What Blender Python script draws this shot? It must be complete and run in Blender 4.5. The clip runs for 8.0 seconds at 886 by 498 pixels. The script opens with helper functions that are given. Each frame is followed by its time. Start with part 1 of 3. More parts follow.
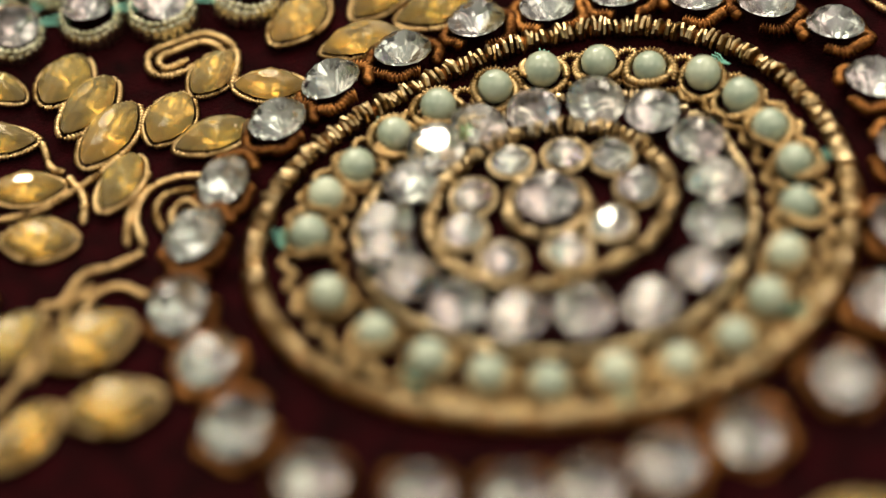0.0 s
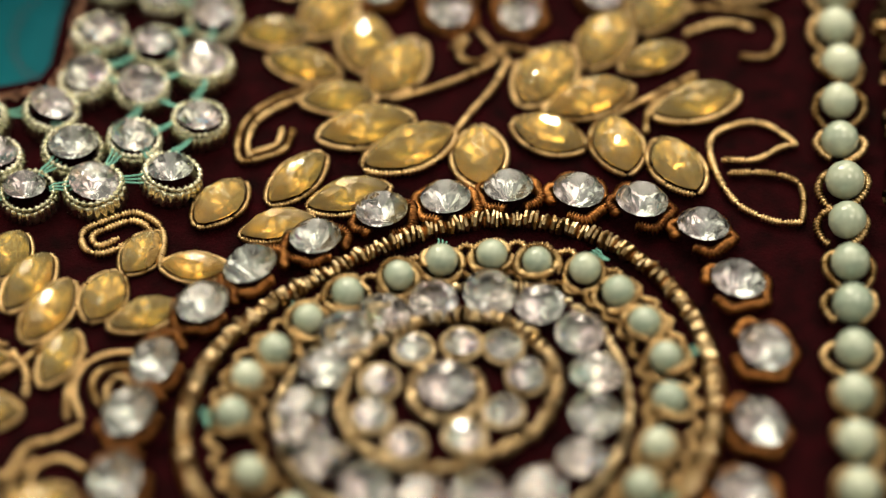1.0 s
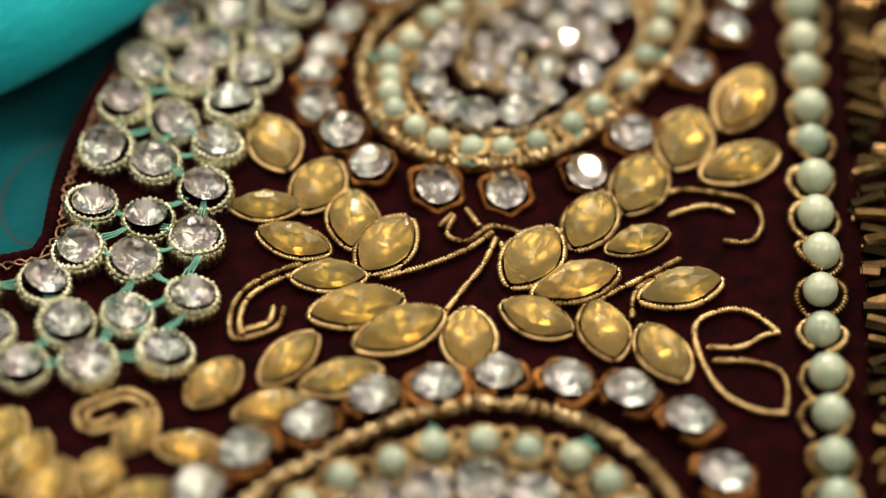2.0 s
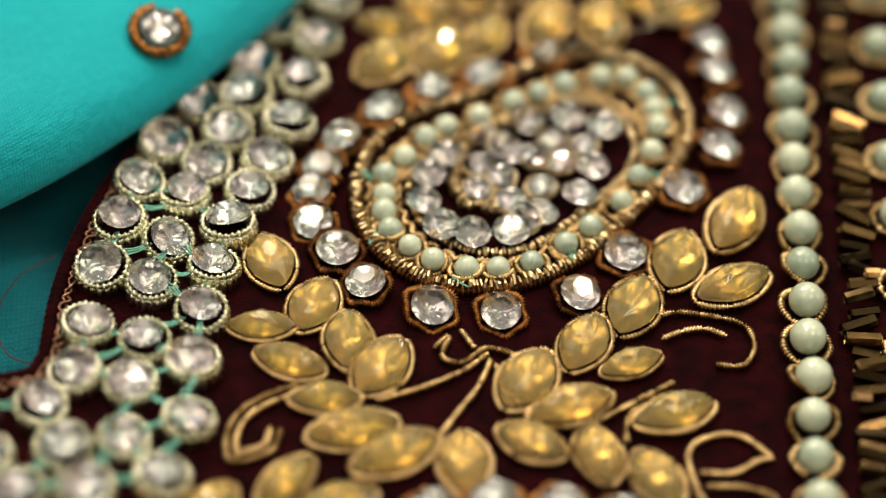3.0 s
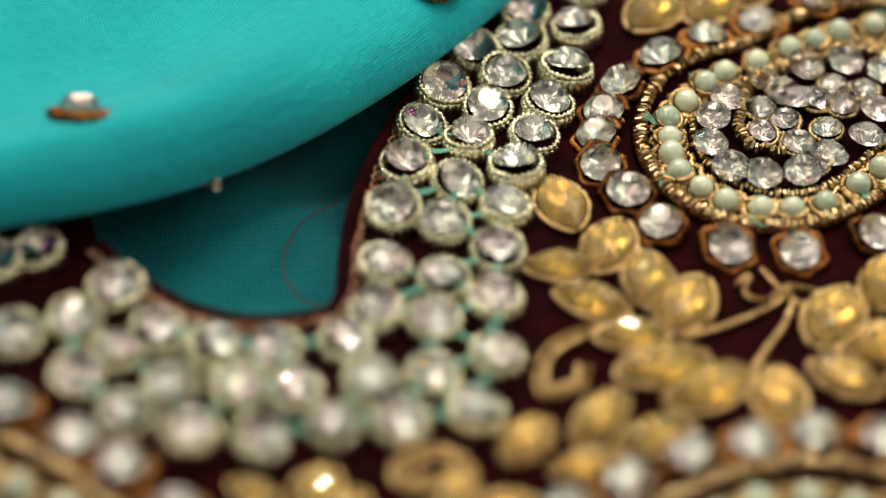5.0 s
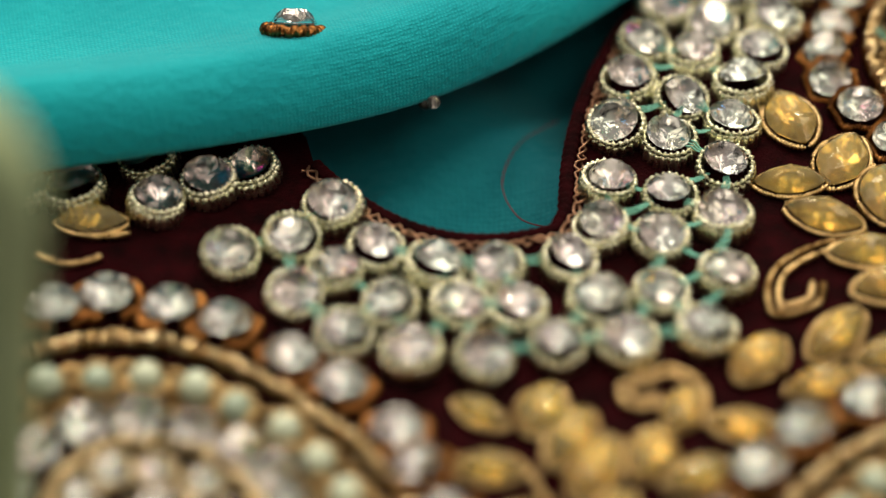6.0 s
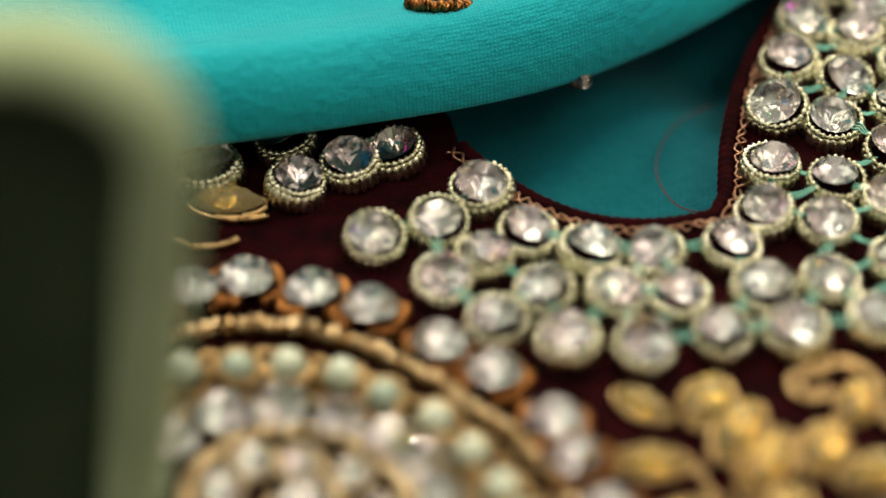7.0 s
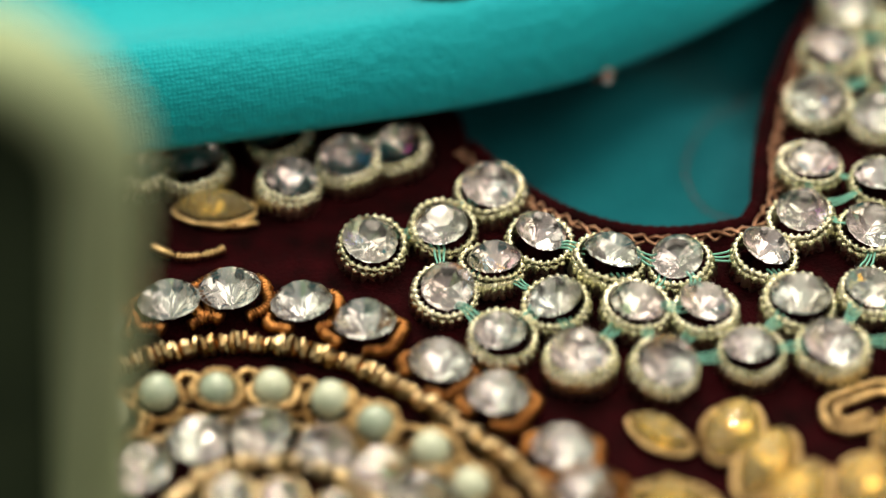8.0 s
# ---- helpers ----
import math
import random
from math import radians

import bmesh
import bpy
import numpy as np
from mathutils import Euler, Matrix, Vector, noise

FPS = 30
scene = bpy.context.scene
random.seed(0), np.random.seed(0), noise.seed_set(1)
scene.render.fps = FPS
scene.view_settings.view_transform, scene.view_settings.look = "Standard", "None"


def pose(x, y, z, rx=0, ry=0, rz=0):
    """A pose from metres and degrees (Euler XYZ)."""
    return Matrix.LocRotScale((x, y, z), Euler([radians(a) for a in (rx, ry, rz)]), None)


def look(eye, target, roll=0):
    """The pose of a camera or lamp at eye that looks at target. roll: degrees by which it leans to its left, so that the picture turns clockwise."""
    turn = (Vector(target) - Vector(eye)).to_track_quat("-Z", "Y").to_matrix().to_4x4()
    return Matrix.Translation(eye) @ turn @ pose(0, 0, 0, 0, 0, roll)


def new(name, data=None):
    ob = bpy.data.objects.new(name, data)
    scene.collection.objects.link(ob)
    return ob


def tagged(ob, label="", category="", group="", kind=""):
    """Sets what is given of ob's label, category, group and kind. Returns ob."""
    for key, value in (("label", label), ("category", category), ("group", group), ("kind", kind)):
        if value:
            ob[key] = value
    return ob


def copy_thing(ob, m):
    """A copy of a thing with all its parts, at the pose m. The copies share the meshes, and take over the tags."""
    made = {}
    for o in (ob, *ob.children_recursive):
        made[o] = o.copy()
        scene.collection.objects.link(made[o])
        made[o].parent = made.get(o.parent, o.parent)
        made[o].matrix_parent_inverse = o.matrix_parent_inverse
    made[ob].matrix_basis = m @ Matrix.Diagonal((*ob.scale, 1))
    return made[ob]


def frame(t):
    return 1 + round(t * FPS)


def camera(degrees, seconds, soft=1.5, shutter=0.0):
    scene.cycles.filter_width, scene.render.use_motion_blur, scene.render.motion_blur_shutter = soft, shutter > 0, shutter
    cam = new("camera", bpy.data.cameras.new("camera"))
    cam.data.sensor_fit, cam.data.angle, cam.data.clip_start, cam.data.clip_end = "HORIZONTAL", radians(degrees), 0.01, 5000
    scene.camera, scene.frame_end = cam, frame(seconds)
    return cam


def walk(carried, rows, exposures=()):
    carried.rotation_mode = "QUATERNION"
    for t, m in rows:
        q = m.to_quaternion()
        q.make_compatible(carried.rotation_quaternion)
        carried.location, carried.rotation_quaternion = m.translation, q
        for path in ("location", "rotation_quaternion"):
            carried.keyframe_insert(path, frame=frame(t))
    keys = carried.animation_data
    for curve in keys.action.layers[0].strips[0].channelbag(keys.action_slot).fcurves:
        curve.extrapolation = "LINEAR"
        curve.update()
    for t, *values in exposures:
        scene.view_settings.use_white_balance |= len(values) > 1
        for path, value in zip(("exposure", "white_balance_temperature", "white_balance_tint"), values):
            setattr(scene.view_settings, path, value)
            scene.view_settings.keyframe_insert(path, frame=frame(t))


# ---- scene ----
MM = 0.001

# seconds, eye in millimetres, yaw, pitch and roll in degrees
PATH = [
    (0.0, -17.30, -154.33, 148.05, 9.669, -47.411, -6.692),
    (0.5, -18.80, -156.93, 165.77, 6.559, -48.529, -3.778),
    (1.0, -23.29, -155.52, 179.35, 3.874, -49.058, -0.946),
    (1.5, -28.63, -152.19, 185.86, 1.879, -48.819, 1.242),
    (1.7, -33.06, -150.68, 187.36, 0.342, -48.472, 2.761),
    (2.8, -36.01, -145.14, 195.98, -0.730, -47.671, 3.942),
    (3.0, -39.00, -144.64, 195.45, -1.589, -47.106, 4.830),
    (3.5, -42.45, -142.58, 193.98, -2.766, -46.261, 6.196),
    (4.0, -50.94, -145.08, 185.78, -3.244, -44.738, 6.401),
    (4.5, -57.43, -144.89, 186.25, -2.378, -45.053, 5.727),
    (5.0, -65.86, -152.54, 180.67, -1.417, -45.195, 4.277),
    (5.2, -67.38, -151.41, 179.64, -0.591, -45.560, 3.727),
    (6.3, -71.05, -152.17, 164.81, 4.833, -45.167, -0.539),
    (6.5, -73.05, -151.59, 161.64, 4.975, -44.855, -0.523),
    (7.0, -76.82, -147.27, 158.53, 5.916, -44.660, -0.927),
    (7.5, -76.52, -142.83, 155.41, 7.489, -44.260, -1.894),
    (8.0, -71.67, -131.18, 146.37, 8.711, -45.022, -2.754),
]
cam = camera(18.332, 8.0, 1.2)
cam.data.dof.use_dof = True
# the sharp plane passes through one fixed mark
focus_mark = new("focus_mark", None)
focus_mark.location = (0.100, 0.230, 0.190)
cam.data.dof.focus_object = focus_mark
cam.data.dof.aperture_fstop = 7.2


def eye_row(t, x, y, z, yaw, pitch, roll):
    a, b = radians(yaw), radians(pitch)
    ahead = Vector((-math.sin(a) * math.cos(b), math.cos(a) * math.cos(b), math.sin(b)))
    eye = Vector((x, y, z)) * MM
    return t, look(eye, eye + ahead, roll)


walk(cam, [eye_row(*row) for row in PATH], [(0.0, -0.04), (1.7, -0.06), (3.0, 0.0), (4.5, 0.04), (5.2, -0.06), (6.5, -0.04), (8.0, 0.22)])

# ---- light ----
world = bpy.data.worlds.new("room_light")
scene.world = world
world.use_nodes = True
wn = world.node_tree.nodes
wl = world.node_tree.links
wn["Background"].inputs["Strength"].default_value = 0.66
tc = wn.new("ShaderNodeTexCoord")
sep = wn.new("ShaderNodeSeparateXYZ")
ramp = wn.new("ShaderNodeValToRGB")
wl.new(tc.outputs["Generated"], sep.inputs[0])
wl.new(sep.outputs["Z"], ramp.inputs["Fac"])
wl.new(ramp.outputs["Color"], wn["Background"].inputs["Color"])
ramp.color_ramp.elements[0].position, ramp.color_ramp.elements[0].color = 0.0, (0.10, 0.08, 0.055, 1)
ramp.color_ramp.elements[1].position, ramp.color_ramp.elements[1].color = 1.0, (0.80, 0.72, 0.58, 1)


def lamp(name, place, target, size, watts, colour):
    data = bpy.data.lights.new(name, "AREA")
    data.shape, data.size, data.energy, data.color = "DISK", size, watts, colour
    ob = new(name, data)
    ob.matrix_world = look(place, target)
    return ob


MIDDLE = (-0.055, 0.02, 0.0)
# broad unseen lamps, added to light the cloth and give the stones contrast
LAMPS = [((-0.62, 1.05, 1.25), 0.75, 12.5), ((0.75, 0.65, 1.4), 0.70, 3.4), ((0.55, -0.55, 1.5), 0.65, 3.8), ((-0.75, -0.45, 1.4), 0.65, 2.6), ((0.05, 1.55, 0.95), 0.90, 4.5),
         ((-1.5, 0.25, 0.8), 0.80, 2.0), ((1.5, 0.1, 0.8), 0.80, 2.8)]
# small bright unseen spots, added so that the cut stones glint
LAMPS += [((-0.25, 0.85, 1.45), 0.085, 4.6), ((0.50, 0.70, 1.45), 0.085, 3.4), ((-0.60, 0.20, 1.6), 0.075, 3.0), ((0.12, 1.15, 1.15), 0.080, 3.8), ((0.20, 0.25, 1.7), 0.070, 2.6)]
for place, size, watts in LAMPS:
    lamp("unseen_lamp", place, MIDDLE, size, 1.04 * watts, (1.0, 0.87, 0.67))


# ---- materials ----
def material(name, base, rough=0.5, metal=0.0, **more):
    m = bpy.data.materials.new(name)
    m.use_nodes = True
    p = m.node_tree.nodes["Principled BSDF"]
    p.inputs["Base Color"].default_value = (*base, 1)
    p.inputs["Roughness"].default_value = rough
    p.inputs["Metallic"].default_value = metal
    for key, value in more.items():
        p.inputs[key.replace("_", " ")].default_value = value
    return m


def vary(m, low, high, scale, detail=6.0, bump=0.0, bump_scale=None, rough=None, by_object=0.0):
    """Mottled colour between low and high, fine relief, and a shift from piece to piece."""
    n, l = m.node_tree.nodes, m.node_tree.links
    p = n["Principled BSDF"]
    where = n.new("ShaderNodeTexCoord")
    grain = n.new("ShaderNodeTexNoise")
    grain.inputs["Scale"].default_value, grain.inputs["Detail"].default_value = scale, detail
    l.new(where.outputs["Object"], grain.inputs["Vector"])
    mix = n.new("ShaderNodeValToRGB")
    mix.color_ramp.elements[0].position, mix.color_ramp.elements[1].position = 0.3, 0.72
    mix.color_ramp.elements[0].color, mix.color_ramp.elements[1].color = (*low, 1), (*high, 1)
    source = grain.outputs["Fac"]
    if by_object:
        info = n.new("ShaderNodeObjectInfo")
        add = n.new("ShaderNodeMath")
        add.operation = "MULTIPLY_ADD"
        add.inputs[1].default_value = by_object
        l.new(info.outputs["Random"], add.inputs[0])
        shift = n.new("ShaderNodeMath")
        shift.operation = "SUBTRACT"
        shift.inputs[1].default_value = by_object / 2
        l.new(source, shift.inputs[0])
        l.new(shift.outputs[0], add.inputs[2])
        source = add.outputs[0]
    l.new(source, mix.inputs["Fac"])
    l.new(mix.outputs["Color"], p.inputs["Base Color"])
    if rough:
        span = n.new("ShaderNodeMapRange")
        span.inputs["To Min"].default_value, span.inputs["To Max"].default_value = rough
        l.new(grain.outputs["Fac"], span.inputs["Value"])
        l.new(span.outputs[0], p.inputs["Roughness"])
    if bump:
        fine = n.new("ShaderNodeTexNoise")
        fine.inputs["Scale"].default_value, fine.inputs["Detail"].default_value = bump_scale or scale * 4, 4
        l.new(where.outputs["Object"], fine.inputs["Vector"])
        relief = n.new("ShaderNodeBump")
        relief.inputs["Strength"].default_value, relief.inputs["Distance"].default_value = bump, 0.0002
        l.new(fine.outputs["Fac"], relief.inputs["Height"])
        l.new(relief.outputs["Normal"], p.inputs["Normal"])
    return m


VELVET = vary(material("maroon_velvet", (0.03, 0.002, 0.006), 0.9, Specular_IOR_Level=0.05, Sheen_Weight=0.06, Sheen_Roughness=0.3, Sheen_Tint=(0.8, 0.01, 0.05, 1)),
              (0.004, 0.0004, 0.0008), (0.021, 0.0011, 0.0026), 420, bump=1.0, bump_scale=3500)
GOLD = vary(material("antique_gold_wire", (0.6, 0.4, 0.18), 0.35, 1.0), (0.17, 0.10, 0.035), (0.82, 0.60, 0.31), 800, rough=(0.20, 0.40), by_object=0.3)
GILT = vary(material("gilt_bead", (0.7, 0.5, 0.25), 0.3, 1.0), (0.26, 0.17, 0.07), (0.90, 0.74, 0.46), 900, rough=(0.2, 0.42), by_object=0.2)
PALE = vary(material("pale_gold_beads", (0.7, 0.65, 0.45), 0.32, 1.0), (0.52, 0.52, 0.36), (0.92, 0.91, 0.73), 1100, rough=(0.18, 0.36), by_object=0.35)
COPPER = vary(material("copper_wire", (0.5, 0.2, 0.07), 0.4, 1.0), (0.08, 0.03, 0.010), (0.45, 0.20, 0.06), 1100, rough=(0.28, 0.48), by_object=0.3)
PEARL = vary(material("mint_pearl", (0.6, 0.7, 0.58), 0.3, 0.0, Coat_Weight=1.0, Coat_Roughness=0.07, Coat_IOR=1.7), (0.30, 0.39, 0.31), (0.56, 0.63, 0.49), 420, by_object=0.5)
FOIL = material("silver_foil", (0.92, 0.90, 0.88), 0.13, 1.0)
# a faint tint on the foil, facet by facet, standing for split light
facet = FOIL.node_tree.nodes.new("ShaderNodeTexCoord")
turned = FOIL.node_tree.nodes.new("ShaderNodeVectorMath")
turned.operation = "MULTIPLY_ADD"
turned.inputs[1].default_value, turned.inputs[2].default_value = (0.12, 0.08, 0.12), (0.70, 0.69, 0.585)
FOIL.node_tree.links.new(facet.outputs["Normal"], turned.inputs[0])
FOIL.node_tree.links.new(turned.outputs[0], FOIL.node_tree.nodes["Principled BSDF"].inputs["Base Color"])
GLASS = material("clear_crystal", (1.0, 1.0, 1.0), 0.0, 0.0, Transmission_Weight=1.0, IOR=1.6, Thin_Film_IOR=1.32)
# a thin coating, uneven from facet to facet, that splits the light into colours
tn, tl = GLASS.node_tree.nodes, GLASS.node_tree.links
t_where, t_dot, t_add = (tn.new("ShaderNode" + k) for k in ("TexCoord", "VectorMath", "Math"))
t_dot.operation, t_add.operation = "DOT_PRODUCT", "ADD"
t_dot.inputs[1].default_value, t_add.inputs[1].default_value = (620.0, 480.0, 0.0), -110.0
tl.new(t_where.outputs["Normal"], t_dot.inputs[0])
tl.new(t_dot.outputs["Value"], t_add.inputs[0])
t_least = tn.new("ShaderNodeMath")
t_least.operation = "MAXIMUM"
t_least.inputs[1].default_value = 0.0
tl.new(t_add.outputs[0], t_least.inputs[0])
tl.new(t_least.outputs[0], tn["Principled BSDF"].inputs["Thin Film Thickness"])
AMBER = material("honey_glass", (1.0, 0.84, 0.45), 0.03, 0.0, Transmission_Weight=0.86, IOR=1.5)
AMBER_FOIL = material("golden_foil", (0.68, 0.55, 0.31), 0.2, 1.0)
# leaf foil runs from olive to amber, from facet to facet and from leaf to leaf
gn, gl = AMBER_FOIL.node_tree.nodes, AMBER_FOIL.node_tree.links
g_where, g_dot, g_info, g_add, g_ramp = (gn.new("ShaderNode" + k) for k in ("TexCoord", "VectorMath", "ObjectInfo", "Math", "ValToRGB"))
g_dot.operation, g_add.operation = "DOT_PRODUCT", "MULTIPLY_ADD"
# facets toned by their facing: dark reflections put into the foil colour
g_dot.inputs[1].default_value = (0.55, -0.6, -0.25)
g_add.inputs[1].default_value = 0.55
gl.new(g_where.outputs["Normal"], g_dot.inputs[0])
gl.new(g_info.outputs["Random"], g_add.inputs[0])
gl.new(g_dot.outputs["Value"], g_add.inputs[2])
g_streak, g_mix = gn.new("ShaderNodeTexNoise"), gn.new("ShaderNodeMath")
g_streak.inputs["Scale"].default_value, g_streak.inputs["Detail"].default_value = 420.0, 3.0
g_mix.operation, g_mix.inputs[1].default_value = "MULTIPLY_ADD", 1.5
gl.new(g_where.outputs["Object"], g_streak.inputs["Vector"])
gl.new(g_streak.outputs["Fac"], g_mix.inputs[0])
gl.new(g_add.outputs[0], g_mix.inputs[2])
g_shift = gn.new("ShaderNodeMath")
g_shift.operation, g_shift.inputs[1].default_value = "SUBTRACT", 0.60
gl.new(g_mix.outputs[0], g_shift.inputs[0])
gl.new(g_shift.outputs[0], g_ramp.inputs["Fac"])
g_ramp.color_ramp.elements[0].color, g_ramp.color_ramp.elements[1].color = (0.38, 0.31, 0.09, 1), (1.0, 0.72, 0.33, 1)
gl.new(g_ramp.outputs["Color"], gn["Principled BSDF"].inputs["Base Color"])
TEAL = vary(material("teal_thread", (0.08, 0.35, 0.30), 0.7), (0.08, 0.32, 0.27), (0.26, 0.58, 0.48), 900)
MAROON_THREAD = material("maroon_thread", (0.10, 0.008, 0.02), 0.8)


def weave(name, low, high, pitch):
    """Plain-woven cloth: two crossing rows of threads in relief."""
    m = vary(material(name, high, 0.8, 0.0, Specular_IOR_Level=0.15, Sheen_Weight=0.1, Sheen_Roughness=0.5), low, high, 60)
    n, l = m.node_tree.nodes, m.node_tree.links
    uv = n.new("ShaderNodeUVMap")
    waves = []
    for axis in "XY":
        w = n.new("ShaderNodeTexWave")
        w.bands_direction = axis
        w.inputs["Scale"].default_value = 0.314 / pitch
        w.inputs["Distortion"].default_value = 3.4
        w.inputs["Detail"].default_value = 2.0
        w.inputs["Detail Scale"].default_value = 1.4
        l.new(uv.outputs["UV"], w.inputs["Vector"])
        waves.append(w)
    both = n.new("ShaderNodeMath")
    both.operation = "MULTIPLY"
    l.new(waves[0].outputs["Fac"], both.inputs[0])
    l.new(waves[1].outputs["Fac"], both.inputs[1])
    relief = n.new("ShaderNodeBump")
    relief.inputs["Strength"].default_value, relief.inputs["Distance"].default_value = 0.38, 0.00012
    l.new(both.outputs[0], relief.inputs["Height"])
    crepe = n.new("ShaderNodeTexNoise")
    crepe.inputs["Scale"].default_value, crepe.inputs["Detail"].default_value = 900, 3
    l.new(uv.outputs["UV"], crepe.inputs["Vector"])
    pucker = n.new("ShaderNodeBump")
    pucker.inputs["Strength"].default_value, pucker.inputs["Distance"].default_value = 0.7, 0.0004
    l.new(crepe.outputs["Fac"], pucker.inputs["Height"])
    l.new(pucker.outputs["Normal"], relief.inputs["Normal"])
    l.new(relief.outputs["Normal"], n["Principled BSDF"].inputs["Normal"])
    # shade in the gaps between threads, multiplied into the base colour
    shade = n.new("ShaderNodeMapRange")
    shade.inputs["To Min"].default_value, shade.inputs["To Max"].default_value = 0.85, 1.09
    l.new(both.outputs[0], shade.inputs["Value"])
    tint = n.new("ShaderNodeVectorMath")
    tint.operation = "SCALE"
    l.new(n["Principled BSDF"].inputs["Base Color"].links[0].from_socket, tint.inputs[0])
    l.new(shade.outputs[0], tint.inputs["Scale"])
    l.new(tint.outputs[0], n["Principled BSDF"].inputs["Base Color"])
    return m


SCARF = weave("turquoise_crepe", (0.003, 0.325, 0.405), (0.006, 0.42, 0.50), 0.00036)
# turquoise of its own, lowered to hold part of the scarf's shadow
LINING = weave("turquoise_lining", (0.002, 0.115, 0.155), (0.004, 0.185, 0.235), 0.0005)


# ---- builders ----
def mesh_of(name, verts, faces, mats, smooth=False):
    me = bpy.data.meshes.new(name)
    me.from_pydata(verts, [], faces)
    for m in mats:
        me.materials.append(m)
    if smooth:
        me.polygons.foreach_set("use_smooth", [True] * len(me.polygons))
    me.update()
    return me


def part(name, me, parent=None, label="", m=None):
    ob = new(name, me)
    ob.parent = parent
    if m is not None:
        ob.matrix_basis = m
    return tagged(ob, label)


def at(x, y, z=0.0, turn=0.0, size=1.0, tilt=0.0, lean=0.0):
    """A pose from millimetres on the cloth, degrees and a scale."""
    return pose(x * MM, y * MM, z * MM, tilt, lean, turn) @ Matrix.Scale(size, 4)


def gem_mesh(name, rx, ry, sides, crown, depth, table, glass, foil, point=0.0, rows=None):
    """A cut stone: flat table, two rows of crown facets, and a foiled pavilion. rx and ry are half sizes in millimetres."""
    def spot(a, r, z):
        c, s = math.cos(a), math.sin(a)
        return Vector((rx * r * c, ry * r * s * (1 - point * c * c), z)) * MM
    bm = bmesh.new()
    for row, (r, z) in enumerate(rows or ((table, 1.0), ((1 + table) / 2 + 0.05, 0.62))):
        for i in range(sides):
            bm.verts.new(spot(2 * math.pi * (i + 0.5 * (1 - row % 2)) / sides, r, crown * z))
    for i in range(2 * sides):
        a = math.pi * i / sides
        bm.verts.new(spot(a, 1, 0.08))
        bm.verts.new(spot(a, 1, -0.08))
    for i in range(sides):
        bm.verts.new(spot(2 * math.pi * (i + 0.5) / sides, 0.56, -0.5 * depth))
    bm.verts.new(spot(0, 0.0, -depth))
    bmesh.ops.convex_hull(bm, input=bm.verts)
    bmesh.ops.dissolve_limit(bm, angle_limit=radians(1), verts=bm.verts, edges=bm.edges)
    for f in bm.faces:
        f.material_index = 1 if f.normal.z < -0.05 else 0
    me = bpy.data.meshes.new(name)
    bm.to_mesh(me)
    bm.free()
    me.materials.append(glass)
    me.materials.append(foil)
    return me


def coil_mesh(name, path, radius, pitch, mat, closed=False, ridge=0.5, sides=8, wobble=0.0, twist=0.0, piece=0.0):
    """A spring-wound wire along a path of (x, y, z) in millimetres."""
    pts = [Vector(p) for p in path]
    if closed:
        pts.append(pts[0])
    steps = [0.0]
    for a, b in zip(pts, pts[1:]):
        steps.append(steps[-1] + (b - a).length)
    total = steps[-1]
    count = max(6, int(total / pitch * 4))
    xs = np.linspace(0, total, count + (0 if closed else 1), endpoint=not closed)
    arr = np.array([tuple(p) for p in pts])
    line = np.stack([np.interp(xs, steps, arr[:, k]) for k in range(3)], 1)
    tang = np.roll(line, -1, 0) - np.roll(line, 1, 0)
    if not closed:
        tang[0], tang[-1] = line[1] - line[0], line[-1] - line[-2]
    tang /= np.linalg.norm(tang, axis=1)[:, None] + 1e-9
    side = np.cross(tang, (0, 0, 1.0))
    side /= np.linalg.norm(side, axis=1)[:, None] + 1e-9
    up = np.cross(side, tang)
    turns = round(total / pitch) if closed else total / pitch
    ang = np.arange(sides) * 2 * np.pi / sides
    phase = 2 * np.pi * turns * xs / total
    rad = radius * (1 - ridge * (0.5 - 0.5 * np.cos(phase[:, None] + twist * ang[None])))
    if wobble:
        shift = np.random.uniform(-wobble, wobble, (len(xs) // 4 + 1, 1)).repeat(4, 0)[: len(xs)]
        rad = rad * (1 + shift)
    if piece:
        near = np.abs((xs / piece + 0.5) % 1.0 - 0.5) * piece
        rad = rad * (1 - 0.55 * np.exp(-(near / 0.14) ** 2))[:, None]
    ring = line[:, None] + rad[..., None] * (np.cos(ang)[None, :, None] * side[:, None] + np.sin(ang)[None, :, None] * up[:, None])
    verts = (ring.reshape(-1, 3) * MM).tolist()
    faces, n = [], len(xs)
    for i in range(n if closed else n - 1):
        j = (i + 1) % n
        for k in range(sides):
            q = (k + 1) % sides
            faces.append((i * sides + k, i * sides + q, j * sides + q, j * sides + k))
    if not closed:
        faces += [tuple(range(sides))[::-1], tuple((n - 1) * sides + k for k in range(sides))]
    return mesh_of(name, verts, faces, [mat], True)


def ball_mesh(name, radius, mat, u=14, v=9, squash=1.0):
    bm = bmesh.new()
    bmesh.ops.create_uvsphere(bm, u_segments=u, v_segments=v, radius=radius * MM)
    for vert in bm.verts:
        vert.co.z *= squash
    for f in bm.faces:
        f.smooth = True
    me = bpy.data.meshes.new(name)
    bm.to_mesh(me)
    bm.free()
    me.materials.append(mat)
    return me


def arc(radius, start, end, z=0.0, steps=24, rx=None):
    return [((rx or radius) * math.cos(radians(start + (end - start) * i / steps)),
             radius * math.sin(radians(start + (end - start) * i / steps)), z) for i in range(steps + 1)]


